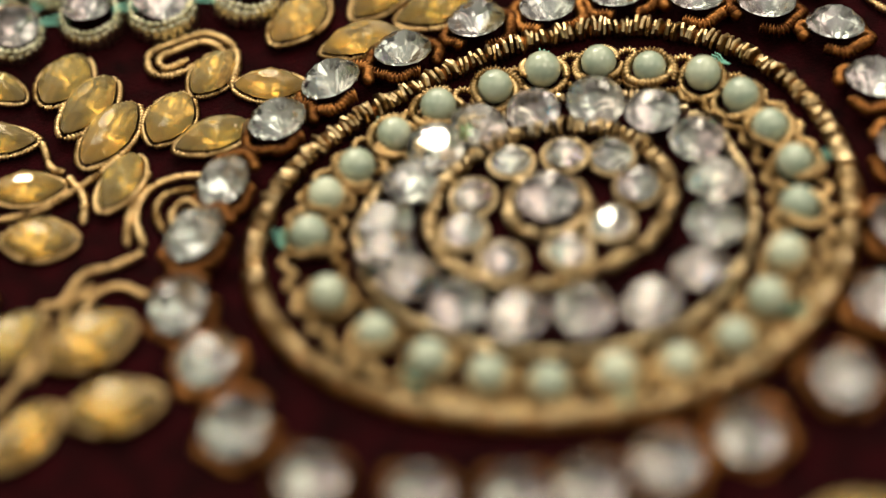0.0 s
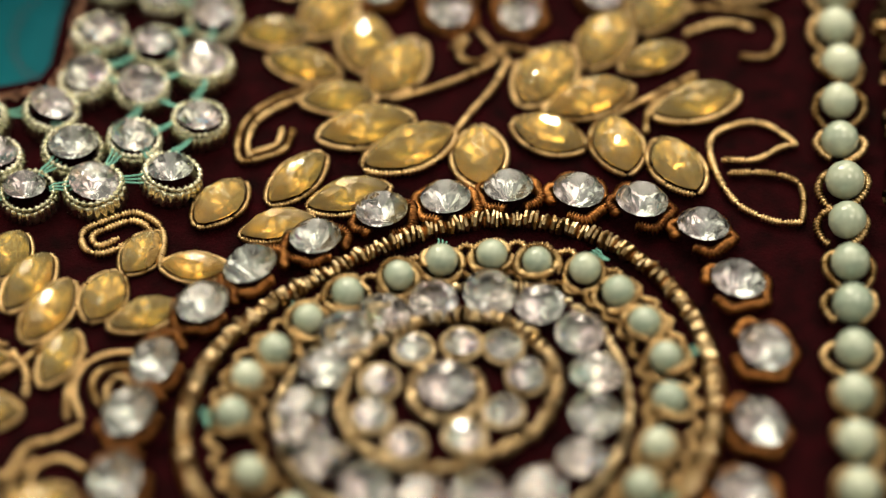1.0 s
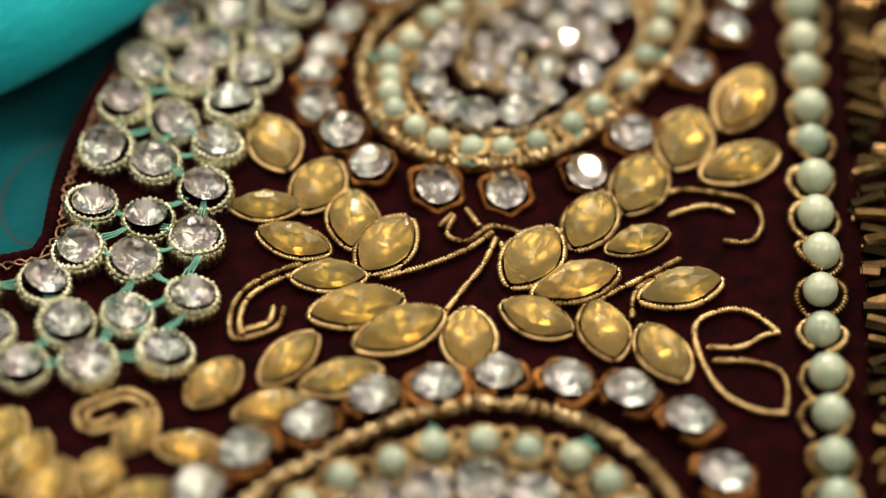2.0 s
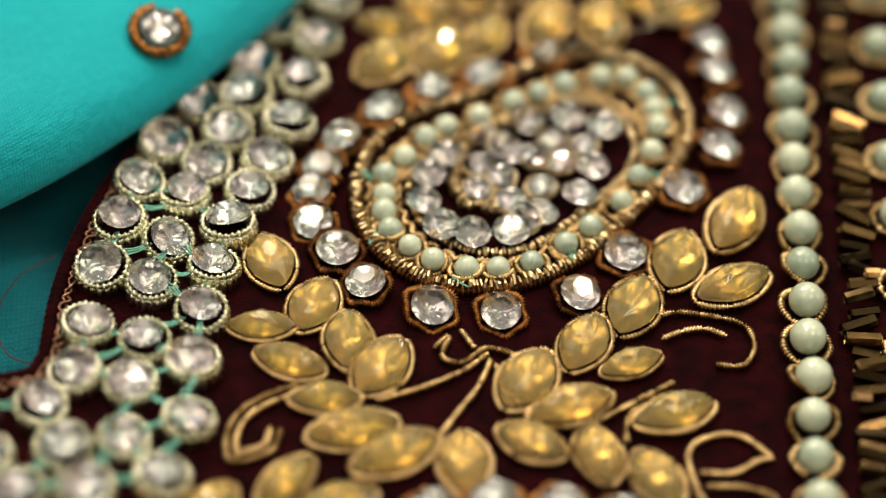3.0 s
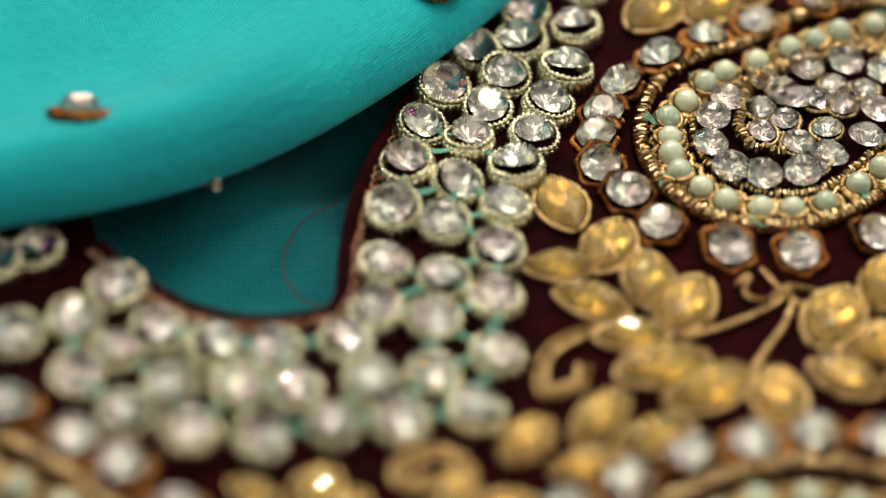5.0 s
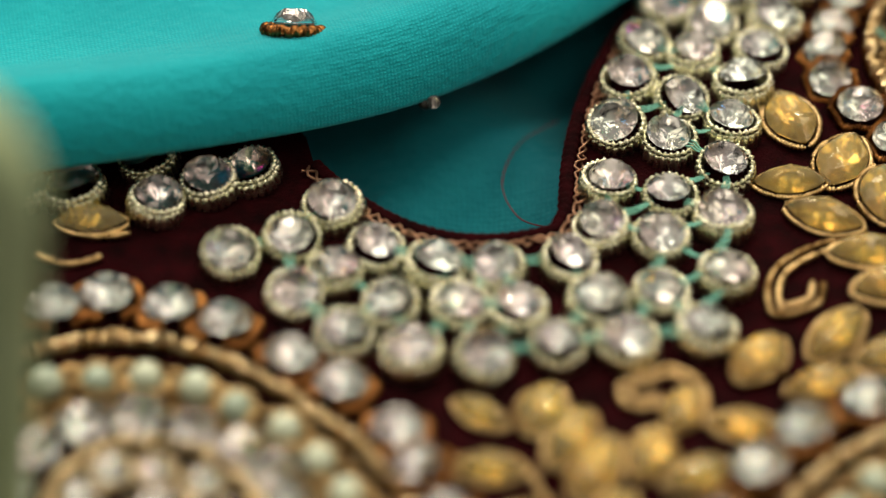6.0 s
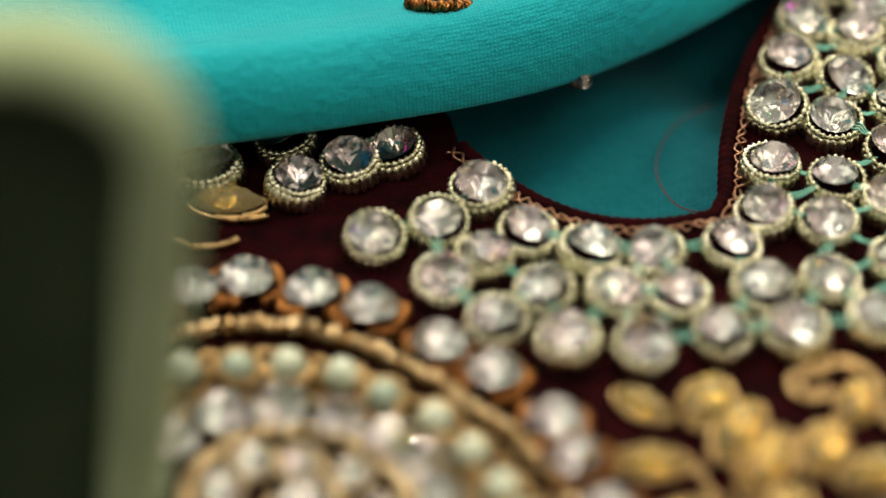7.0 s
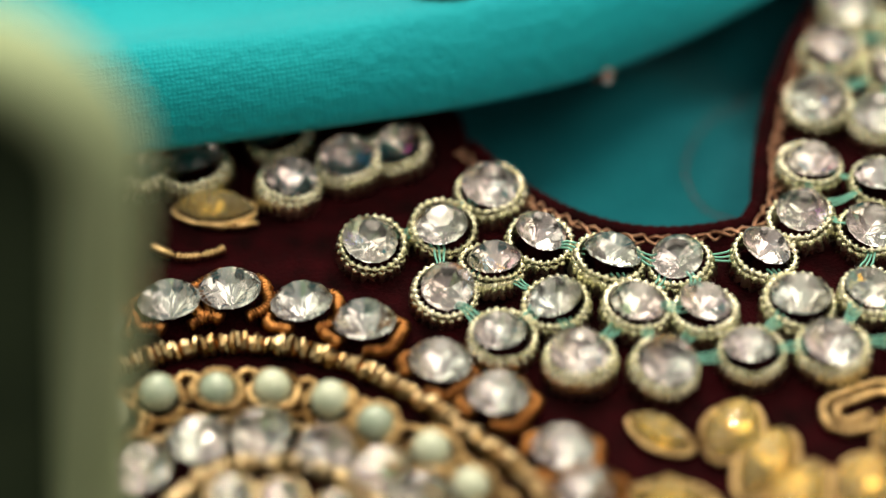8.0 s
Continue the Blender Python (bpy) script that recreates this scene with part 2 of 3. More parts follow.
def blob(centre, coeffs, t, scale=1.0):
    """A point of a closed egg-like outline: a radius that swells and shrinks round its centre."""
    r = coeffs[0]
    for k in range(1, (len(coeffs) + 1) // 2):
        r += coeffs[2 * k - 1] * math.cos(k * t) + coeffs[2 * k] * math.sin(k * t)
    return centre[0] + scale * r * math.cos(t), centre[1] + scale * r * math.sin(t)


def outline(centre, coeffs, count, scale=1.0, z=1.0, start=0.0):
    """Evenly spaced points along such an outline."""
    fine = np.array([blob(centre, coeffs, start + 2 * math.pi * i / 360, scale) for i in range(361)])
    run = np.r_[0, np.cumsum(np.linalg.norm(np.diff(fine, axis=0), axis=1))]
    at_run = np.linspace(0, run[-1], count, endpoint=False)
    return [(float(np.interp(s, run, fine[:, 0])), float(np.interp(s, run, fine[:, 1])), z) for s in at_run]


# ---- the maroon velvet, with its neck opening ----
def edge_y(x):
    """The lower edge of the neck opening."""
    return 16.1 + 0.0403 * (x + 78.5) ** 2 if x < -78.5 else 16.1 + 0.0327 * (x + 78.5) ** 2


def opening_outline():
    """Round the opening, from its upper right corner down, along the bottom and up the other side."""
    right = [(-70.4 + 0.0097 * max(0.0, y - 24) ** 2 if y < 54.5 else -61.4 + 0.413 * (y - 54.5), y) for y in np.linspace(107, 20.2, 60)]
    bottom = [(x, edge_y(x)) for x in np.linspace(-71.2, -93.0, 26)]
    left = [(-93.0 - 0.826 * (y - 26.9), y) for y in np.linspace(28.3, 107, 12)]
    return right + bottom + left


OPEN = opening_outline()
bm = bmesh.new()
hole = [bm.verts.new((x * MM, y * MM, 0)) for x, y in OPEN]
rim = [bm.verts.new((x * MM, y * MM, 0)) for x, y in ((320, 360), (320, -330), (-420, -330), (-420, 360))]
edges = [bm.edges.new((a, b)) for a, b in zip(hole, hole[1:])]
edges.append(bm.edges.new((hole[0], rim[0])))
edges += [bm.edges.new((a, b)) for a, b in zip(rim, rim[1:])]
edges.append(bm.edges.new((rim[-1], hole[-1])))
bmesh.ops.triangle_fill(bm, use_beauty=True, edges=edges)
for f in bm.faces:
    if f.normal.z < 0:
        f.normal_flip()
bmesh.ops.solidify(bm, geom=bm.faces[:], thickness=0.9 * MM)
top = max(v.co.z for v in bm.verts)
for v in bm.verts:
    v.co.z -= top
me = bpy.data.meshes.new("velvet")
bm.to_mesh(me)
bm.free()
me.materials.append(VELVET)
velvet = tagged(new("ground_velvet", me), "dark maroon velvet cloth lying flat under the embroidery", "fabric", kind="structure")

# the turquoise lining under the opening
def sheet(name, fn, nu, nv, mat, thick=0.0):
    verts, faces = [], []
    for j in range(nv + 1):
        for i in range(nu + 1):
            verts.append(tuple(c * MM for c in fn(i / nu, j / nv)))
    for j in range(nv):
        for i in range(nu):
            a = j * (nu + 1) + i
            faces.append((a, a + 1, a + nu + 2, a + nu + 1))
    me = mesh_of(name, verts, faces, [mat], True)
    layer = me.uv_layers.new(name="UVMap")
    co = np.array(verts).reshape(nv + 1, nu + 1, 3)
    u = np.concatenate([np.zeros((nv + 1, 1)), np.cumsum(np.linalg.norm(np.diff(co, axis=1), axis=2), 1)], 1)
    v = np.concatenate([np.zeros((1, nu + 1)), np.cumsum(np.linalg.norm(np.diff(co, axis=0), axis=2), 0)], 0)
    flat = np.stack([u.ravel(), v.ravel()], 1)
    loops = np.empty(len(me.loops), int)
    me.loops.foreach_get("vertex_index", loops)
    layer.data.foreach_set("uv", flat[loops].ravel())
    return me


def lining_at(u, v):
    x, y = -150 + 120 * u, 5 + 120 * v
    return x, y, -6.0 + 1.7 * math.sin(0.16 * x + 0.22 * y) + 0.5 * math.sin(0.31 * x - 0.12 * y)


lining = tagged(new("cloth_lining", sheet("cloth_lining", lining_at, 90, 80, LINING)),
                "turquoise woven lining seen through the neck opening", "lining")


# ---- the turquoise scarf, folded over the garment ----
def scarf_edge(s):
    """The front of the fold, from left to right."""
    x = -150 + 125 * s
    d = x + 118
    return x, 18.3 + 0.242 * d - 0.00022 * d * d + 0.00011 * d ** 3 if d > -12 else 18.3 + 0.283 * (d + 12) - 3.13


ROLL = [(7, 2.2), (2, 2.0), (0.3, 2.7), (0, 4), (0.6, 6.3), (2.2, 8.4), (4.5, 9.4), (7.5, 8.2), (12, 5.8), (18, 5.2), (30, 7), (60, 9), (95, 9)]
BROAD = [(7, 2.2), (2, 2.0), (0.3, 2.7), (0, 3.6), (0.9, 5.4), (3, 7.2), (7, 8.4), (11, 9.0), (16, 9.2), (23, 9.0), (35, 8.0), (60, 8), (95, 9)]


def smooth_step(a, b, x):
    t = min(1.0, max(0.0, (x - a) / (b - a)))
    return t * t * (3 - 2 * t)


def along(line, v):
    """A smooth run through the points of a profile."""
    s = v * (len(line) - 1)
    k = min(int(s), len(line) - 2)
    f = s - k
    p = [Vector(line[min(max(k + d, 0), len(line) - 1)]) for d in (-1, 0, 1, 2)]
    return 0.5 * (2 * p[1] + (p[2] - p[0]) * f + (2 * p[0] - 5 * p[1] + 4 * p[2] - p[3]) * f * f + (3 * p[1] - p[0] - 3 * p[2] + p[3]) * f ** 3)


def scarf_at(u, v):
    x, y = scarf_edge(u)
    x2, y2 = scarf_edge(u + 0.01)
    n = Vector((-(y2 - y), x2 - x)).normalized()
    mix = smooth_step(0.5, 0.72, u)
    p = along(ROLL, v).lerp(along(BROAD, v), mix)
    raised = 1 - smooth_step(0.36, 0.55, u)
    return x + n.x * p.x, y + n.y * p.x - 2.0 * raised, p.y + 2.3 * raised + 0.25 * math.sin(17 * u + 9 * v)


scarf = tagged(new("scarf", sheet("scarf", scarf_at, 130, 120, SCARF)),
               "turquoise crepe scarf folded softly over the garment", "scarf")

for cloth, depth in ((lining, 0.30), (scarf, 0.40)):
    body = cloth.modifiers.new("cloth_thickness", "SOLIDIFY")
    body.thickness, body.offset = depth * MM, -1.0

# ---- crystals in settings ----
CRYSTAL = gem_mesh("crystal", 2.1, 2.1, 8, 0.98, 1.35, 0.5, GLASS, FOIL, 0.0, ((0.54, 1.0), (0.82, 0.58)))
def fluted_collar_mesh(lobes=23):
    """One upright collar whose wall is fluted like a row of tube beads."""
    verts, faces, n = [], [], lobes * 4
    rows = ((0.0, 2.66), (0.15, 2.78), (1.45, 2.74), (1.62, 2.6), (1.55, 2.2), (0.2, 2.1))
    for z, r in rows:
        for i in range(n):
            a = 2 * math.pi * i / n
            f = r - (0.0 if r < 2.3 else 0.34 * (0.5 - 0.5 * math.cos(lobes * a)) ** 2)
            verts.append((f * math.cos(a) * MM, f * math.sin(a) * MM, (z + (0.09 * math.sin(5 * a) if z > 1 else 0)) * MM))
    for row in range(len(rows) - 1):
        for i in range(n):
            j = (i + 1) % n
            faces.append((row * n + i, row * n + j, row * n + n + j, row * n + n + i))
    return mesh_of("fluted_collar", verts, faces, [PALE], True)


COLLAR = fluted_collar_mesh()
BEAD_RIM = coil_mesh("bead_rim", [(x, y, z + 0.05 * math.sin(i)) for i, (x, y, z) in enumerate(arc(2.34, 0, 351, 1.85, 39))], 0.36, 0.60, PALE, True, 0.72, 7, twist=0.0)
def bent_ring(radius, corners, start, end, z):
    """A ring bent by hand round a stone: short straight runs with soft corners, open on one side."""
    out = []
    for i in range(61):
        a = radians(start + (end - start) * i / 60)
        r = radius * (1 + 0.075 * math.cos(corners * a)) + 0.12 * math.sin(2.3 * a)
        out.append((r * math.cos(a), r * math.sin(a), z + 0.14 * math.sin(3.1 * a)))
    return out


RING_COIL = coil_mesh("coil_ring", bent_ring(2.72, 6, -158, 158, 0.85), 0.56, 0.30, COPPER, ridge=0.6, sides=9, wobble=0.12, twist=1.0)


def beaded_crystal(m):
    root = tagged(new("crystal_setting", None), "round clear crystal in a pale gold beaded ring on maroon velvet", "crystal", "crystals along the neckline")
    part("fluted_collar", COLLAR, root, "fluted collar of pale gold tube beads")
    part("bead_rim", BEAD_RIM, root, "rim of pale gold seed beads")
    part("crystal", CRYSTAL, root, "clear cut crystal", m)
    return root


def coiled_crystal():
    root = tagged(new("crystal_setting", None), "round clear crystal held by a copper coil on maroon velvet", "crystal", "crystals round the medallions")
    part("coil_ring", RING_COIL, root, "copper wire coil")
    part("crystal", CRYSTAL, root, "clear cut crystal", at(0, 0, 1.75, 0, 1.1))
    return root


rng = random.Random(4)


def lay(first, spots, size=1.0, tilt=9.0, loose=0.0):
    for i, (x, y) in enumerate(spots):
        m = at(x + rng.uniform(-loose, loose), y + rng.uniform(-loose, loose), 0.15 * loose, rng.uniform(0, 360), size * rng.uniform(0.96, 1.04), rng.uniform(-tilt, tilt), rng.uniform(-tilt, tilt))
        if i == 0:
            first.matrix_basis = m
        else:
            copy_thing(first, m)


def lay_round(first, spots, centre, size=1.0, outward=13.0):
    """Stones round a raised medallion lean away from its middle, each with a slant of its own."""
    for i, (x, y) in enumerate(spots):
        a = math.degrees(math.atan2(y - centre[1], x - centre[0]))
        m = at(x, y, 0.0, a + rng.uniform(-28, 28), size * rng.uniform(0.95, 1.05), rng.uniform(-9, 9), outward + rng.uniform(-9, 9))
        if i == 0:
            first.matrix_basis = m
        else:
            copy_thing(first, m)


OUTER = [(-43.5, 80.1), (-45.2, 75.4), (-46.9, 70.6), (-48.1, 63.8), (-48.9, 57.8), (-50.1, 51.0), (-51.8, 46.0), (-53.2, 41.6), (-54.8, 36.7),
         (-55.9, 31.3), (-56.6, 25.9), (-56.5, 19.1), (-56.6, 12.6), (-58.3, 5.9)]
MIDDLE_ROW = [(-47.8, 83.4), (-49.8, 77.6), (-51.0, 71.7), (-52.4, 65.9), (-54.3, 59.5), (-56.4, 50.1), (-54.4, 55.4), (-57.7, 45.3), (-59.5, 40.1), (-60.5, 34.7),
              (-61.2, 28.9), (-61.5, 21.6), (-62.1, 16.4), (-62.2, 10.1)]
INNER = [(-59.4, 53.8), (-62.3, 47.5), (-64.2, 42.0), (-65.2, 36.8), (-66.2, 30.5), (-66.7, 23.1), (-67.1, 17.5)]
ROW_THREE = [(-82.4, 1.4), (-76.6, 1.6), (-70.3, 3.3), (-64.5, 4.0)]
ROW_TWO = [(-93.2, 7.5), (-88.5, 3.3), (-84.7, 7.1), (-79.0, 6.9), (-73.6, 6.9), (-67.4, 8.5)]
ROW_ONE = [(-99.0, 12.2), (-94.2, 14.4), (-90.4, 18.1), (-89.7, 10.4), (-86.5, 13.3), (-81.3, 11.6), (-75.8, 12.0), (-70.1, 13.4)]
SHADED = [(-113.2, 18.8), (-106.5, 17.8), (-107.5, 23.2), (-101.8, 20.6), (-98.0, 22.5), (-118.6, 18.7), (-113.6, 24.6)]
NECKLINE = OUTER + MIDDLE_ROW + INNER + ROW_THREE + ROW_TWO + ROW_ONE + SHADED
# the stones sit askew in their rings, each third one in its own way
for k, askew in enumerate((at(0.15, 0.15, 2.35, 0, 0.99, 7, -5), at(-0.25, 0.2, 2.45, 20, 0.95, -12, 9), at(0.1, -0.1, 2.4, 8, 1.0, 3, 15))):
    lay(beaded_crystal(askew), NECKLINE[k::3], 1.0, 12.0, 0.2)

# ---- medallions ----
A_AT, B_AT = (-32.3, -17.2), (-27.0, 48.0)
A_COIL = (20.40, 0.80, -0.61, 1.09, 1.41, -0.52, -0.49)
A_PEARLS = (16.59, 1.02, -1.12, 0.99, 0.89, -0.51, -0.27)
A_INNER = (8.36, -0.21, 0.65, 0.36, 0.68, 0.01, -0.03)
B_COIL = (15.25, 0.66, -0.25, 0.19, 3.71, -0.65, 0.74, -0.39, -0.19)
B_PEARLS = (12.20, 1.03, -1.54, 0.38, 3.33, -0.28, 0.59)

PEARL_BALL = ball_mesh("pearl", 1.62, PEARL)
PEARL_LOOP = coil_mesh("wire_loop", arc(1.98, -115, 115, 1.15, 30), 0.42, 0.34, GOLD, piece=2.6)
SMALL = gem_mesh("small_crystal", 1.65, 1.65, 8, 0.8, 1.1, 0.5, GLASS, FOIL)


def discs_mesh(name, path, radius, pitch, mat, seed, closed=True):
    """Thin flattened metal beads strung close along a path, each a little askew."""
    r = random.Random(seed)
    arr = np.array(path + ([path[0]] if closed else []))
    run = np.r_[0, np.cumsum(np.linalg.norm(np.diff(arr, axis=0), axis=1))]
    verts, faces = [], []
    s = 0.0
    while s < run[-1]:
        here = Vector([float(np.interp(s, run, arr[:, k])) for k in range(3)])
        ahead = Vector([float(np.interp(min(s + 0.3, run[-1]), run, arr[:, k])) for k in range(3)])
        back = Vector([float(np.interp(max(s - 0.3, 0), run, arr[:, k])) for k in range(3)])
        q = (ahead - back).to_track_quat("Z", "Y") @ Euler((r.uniform(-0.28, 0.28), r.uniform(-0.28, 0.28), r.uniform(0, 6))).to_quaternion()
        size, thick = radius * r.uniform(0.78, 1.15), pitch * r.uniform(0.32, 0.44)
        shift = Vector((r.uniform(-0.12, 0.12), r.uniform(-0.12, 0.12), r.uniform(-0.15, 0.15)))
        k = len(verts)
        for z, f in ((-thick, 0.8), (-thick * 0.6, 1.0), (thick * 0.6, 1.0), (thick, 0.8)):
            for c in range(7):
                a = 2 * math.pi * c / 7
                verts.append(tuple((here + shift + q @ Vector((size * f * math.cos(a), size * f * math.sin(a), z))) * MM))
        for row in range(3):
            for c in range(7):
                d = (c + 1) % 7
                faces.append((k + row * 7 + c, k + row * 7 + d, k + row * 7 + 7 + d, k + row * 7 + 7 + c))
        faces += [tuple(k + c for c in range(7))[::-1], tuple(k + 21 + c for c in range(7))]
        s += pitch * r.uniform(0.88, 1.2)
    return mesh_of(name, verts, faces, [mat])


def egg(coeffs, scale, z=0.9):
    return outline((0.0, 0.0), coeffs, 200, scale, z)


def medallion(label, centre, coil, pearls, spots, size):
    """The edging and the ring of pearls."""
    root = tagged(new("medallion", None), label, "medallion", "medallions on the velvet")
    root.location = (centre[0] * MM, centre[1] * MM, 0)
    part("outer_edging", discs_mesh("outer_edging", egg(coil, 1.0), 0.92 * size, 0.44, GILT, 3), root, "edging of thin gilt bead discs")
    part("backing_cord", coil_mesh("backing_cord", egg(coil, 1.015, 0.35), 0.8, 0.5, COPPER, True), root, "dark copper cord")
    part("middle_edging", discs_mesh("middle_edging", egg(pearls, 0.815, 0.7), 0.45, 0.42, GILT, 5), root, "fine gilt bead line")
    for i, (x, y) in enumerate(spots):
        part("pearl", PEARL_BALL, root, "", at(x, y, 0.1 + 1.6 * size, rng.uniform(0, 360), size * rng.uniform(0.94, 1.05)))
        a = math.degrees(math.atan2(y, x))
        for turn in (0, 180):
            part("wire_loop", PEARL_LOOP, root, "", at(x, y, 0.3 - 0.002 * turn, a + turn + rng.uniform(-45, 45), size * rng.uniform(0.95, 1.1), rng.uniform(-14, 14), rng.uniform(-14, 14)))
    for k, (scale, waves) in enumerate(((1.115, 52), (0.9, 44))):
        wavy = [(x * (1 + 0.022 * math.sin(waves * 2 * math.pi * j / 400)), y * (1 + 0.022 * math.sin(waves * 2 * math.pi * j / 400)), 0.55)
                for j, (x, y, _) in enumerate(outline((0.0, 0.0), pearls, 400, scale))]
        part("filling_wire", coil_mesh("filling_wire", wavy, 0.4, 0.36, GOLD, True), root, "wavy gold filling wire")
    return root


CLAW = coil_mesh("claw_ring", arc(1.75, 0, 352, 0.75, 44), 0.36, 0.5, GILT, True, 0.6)


def stones(root, name, me, spots, z, size, tilt=11):
    for x, y in spots:
        if name == "small_crystal":
            part("claw_ring", CLAW, root, "", at(x, y, 0.2, rng.uniform(0, 360), size, rng.uniform(-8, 8), rng.uniform(-8, 8)))
        part(name, me, root, "", at(x, y, z, rng.uniform(0, 360), size * rng.uniform(0.94, 1.06), rng.uniform(-tilt, tilt), rng.uniform(-tilt, tilt)))


A_LARGE = [(2.8, 10.7), (7.1, 9.7), (10.5, 6.8), (12.0, 2.6), (12.0, -1.7), (11.0, -6.1), (7.6, -9.4), (2.9, -10.2), (-1.9, 9.6), (-5.9, 8.1), (-9.0, 5.8), (-10.5, 2.0),
           (-12.0, -2.1), (-9.9, -7.2), (-6.2, -9.8), (-1.8, -10.8), (-11.8, -5.0)]
A_LITTLE = [(-3.3, 4.9), (0.7, 5.7), (4.2, 5.6), (6.2, 2.6), (4.5, -1.3), (1.4, -4.0), (-3.4, -4.9), (-6.3, -2.1), (-5.9, 1.4)]


def round_inside(root):
    stones(root, "crystal", CRYSTAL, A_LARGE, 1.8, 1.04)
    part("inner_edging", discs_mesh("inner_edging", egg(A_INNER, 1.0, 1.0), 0.68, 0.42, GILT, 8), root, "inner ring of gilt discs")
    stones(root, "small_crystal", SMALL, A_LITTLE, 1.3, 0.95)
    part("centre_crystal", CRYSTAL, root, "large centre crystal", at(-0.3, 0.7, 2.0, 10, 1.14))
    part("centre_edging", discs_mesh("centre_edging", [(x - 0.3, y + 0.7, z) for x, y, z in arc(2.95, 0, 360, 0.8, 40)], 0.55, 0.4, GILT, 11), root)


A_SPOTS = [(-17.6, -2.9), (-16.8, 1.0), (-14.8, 4.0), (-12.3, 7.4), (-9.2, 10.4), (-5.0, 12.5), (-1.5, 14.4), (2.8, 15.2), (6.7, 14.6), (10.8, 14.0), (13.7, 11.6), (15.9, 8.3),
           (17.7, 4.7), (18.0, 0.3), (17.1, -4.4), (15.8, -8.6), (13.5, -12.4), (9.8, -14.7), (5.4, -15.6), (0.8, -16.7), (-3.5, -16.0), (-7.8, -14.6), (-11.8, -12.3), (-15.6, -8.7)]
B_SPOTS = [(-13.1, -2.8), (-13.0, -5.6), (-12.9, -7.8), (-12.2, -10.2), (-10.2, -12.2), (-7.9, -13.8), (-4.6, -14.7), (-1.6, -14.4), (1.6, -13.3), (4.9, -10.6), (7.3, -8.1),
           (10.4, -4.4), (12.1, -0.8), (13.5, 2.9), (14.2, 6.6), (13.9, 9.0), (13.1, 11.3), (11.1, 13.4), (8.4, 13.1), (4.7, 11.7), (2.1, 10.1), (-0.5, 8.7), (-3.9, 6.3),
           (-7.2, 4.5), (-9.2, 2.7), (-11.2, -0.2)]
med = medallion("round medallion of mint pearls, clear crystals and gilt beads", A_AT, A_COIL, A_PEARLS, A_SPOTS, 0.86)
round_inside(med)
copy_thing(med, Matrix.Translation((-101.3 * MM, -18.1 * MM, 0)) @ Matrix.Diagonal((-1, 1, 1, 1)))

med_b = medallion("paisley medallion of mint pearls, clear crystals and gilt beads", B_AT, B_COIL, B_PEARLS, B_SPOTS, 0.76)
B_LARGE = [(-9.1, -6.3), (-7.3, -9.4), (-4.2, -10.2), (-0.4, -9.5), (2.3, -7.0), (6.2, -4.0), (7.5, 0.0), (8.7, 5.8), (5.0, 6.9), (0.9, 5.8), (-3.4, 3.3), (-7.1, 0.3), (-8.7, -2.5)]
B_SMALL = [(1.9, 1.6), (6.6, 3.3), (-1.6, 2.8), (-1.6, -1.7), (0.9, -7.6), (-3.9, -3.7), (-0.5, -4.9), (2.5, -2.7), (4.2, 1.0), (3.6, 3.7), (-3.9, -0.3)]
stones(med_b, "crystal", CRYSTAL, B_LARGE, 1.8, 0.88)
stones(med_b, "small_crystal", SMALL, B_SMALL, 1.3, 0.9)
part("centre_crystal", gem_mesh("oval_crystal", 2.9, 1.4, 8, 0.9, 1.2, 0.5, GLASS, FOIL, 0.35), med_b, "long oval centre crystal", at(-0.4, 0.9, 1.8, 8))
INSIDE_B = [(-2.0, -6.4), (-5.2, -5.7), (-6.3, -3.5), (-5.6, 1.4), (-2.6, 5.3), (2.5, 7.6), (7.0, 11.3)]
part("inner_edging", discs_mesh("inner_edging", [(x, y, 1.1) for x, y in INSIDE_B], 0.62, 0.4, GILT, 21, False), med_b, "inner curve of gilt discs")

AROUND_A = [(-53.4, -8.6), (-49.6, -4.5), (-44.7, -1.1), (-39.1, 2.3), (-33.7, 4.0), (-28.3, 5.5), (-22.4, 5.3), (-16.9, 4.4), (-11.6, 1.6), (-8.8, -4.3),
            (-6.8, -10.9), (-7.6, -19.1), (-8.5, -26.1), (-11.6, -32.6), (-17.6, -37.4), (-23.2, -40.4), (-33.2, -43.2), (-39.8, -43.3), (-47.3, -42.1),
            (-52.7, -37.8), (-55.6, -32.0), (-58.2, -26.7), (-57.8, -20.3), (-56.5, -14.5), (-28.2, -42.5)]
lay_round(coiled_crystal(), AROUND_A, A_AT)
AROUND_C = [(-124.0, -1.6), (-118.4, 2.0), (-112.9, 4.4), (-108.7, 6.0), (-103.1, 5.1), (-98.4, 3.5), (-92.6, 0.2), (-88.0, -2.5), (-83.1, -7.0), (-81.3, -10.7), (-78.5, -15.6),
            (-76.6, -21.3), (-75.6, -27.3), (-77.6, -33.2), (-81.5, -38.7)]
lay_round(coiled_crystal(), AROUND_C, (-101.3, -18.1), 1.0, 5.0)
AROUND_B = [(-40.1, 54.4), (-35.7, 57.7), (-30.3, 60.3), (-24.6, 64.1), (-7.7, 67.6), (-7.0, 62.9), (-6.0, 57.6), (-7.0, 52.2), (-10.6, 46.3), (-16.3, 37.0),
            (-20.9, 31.4), (-28.2, 28.7), (-34.9, 28.7), (-41.0, 31.0), (-44.1, 35.0), (-46.5, 38.9), (-46.7, 42.6), (-46.1, 46.0), (-44.1, 50.4)]
lay_round(coiled_crystal(), AROUND_B, B_AT, 0.92)

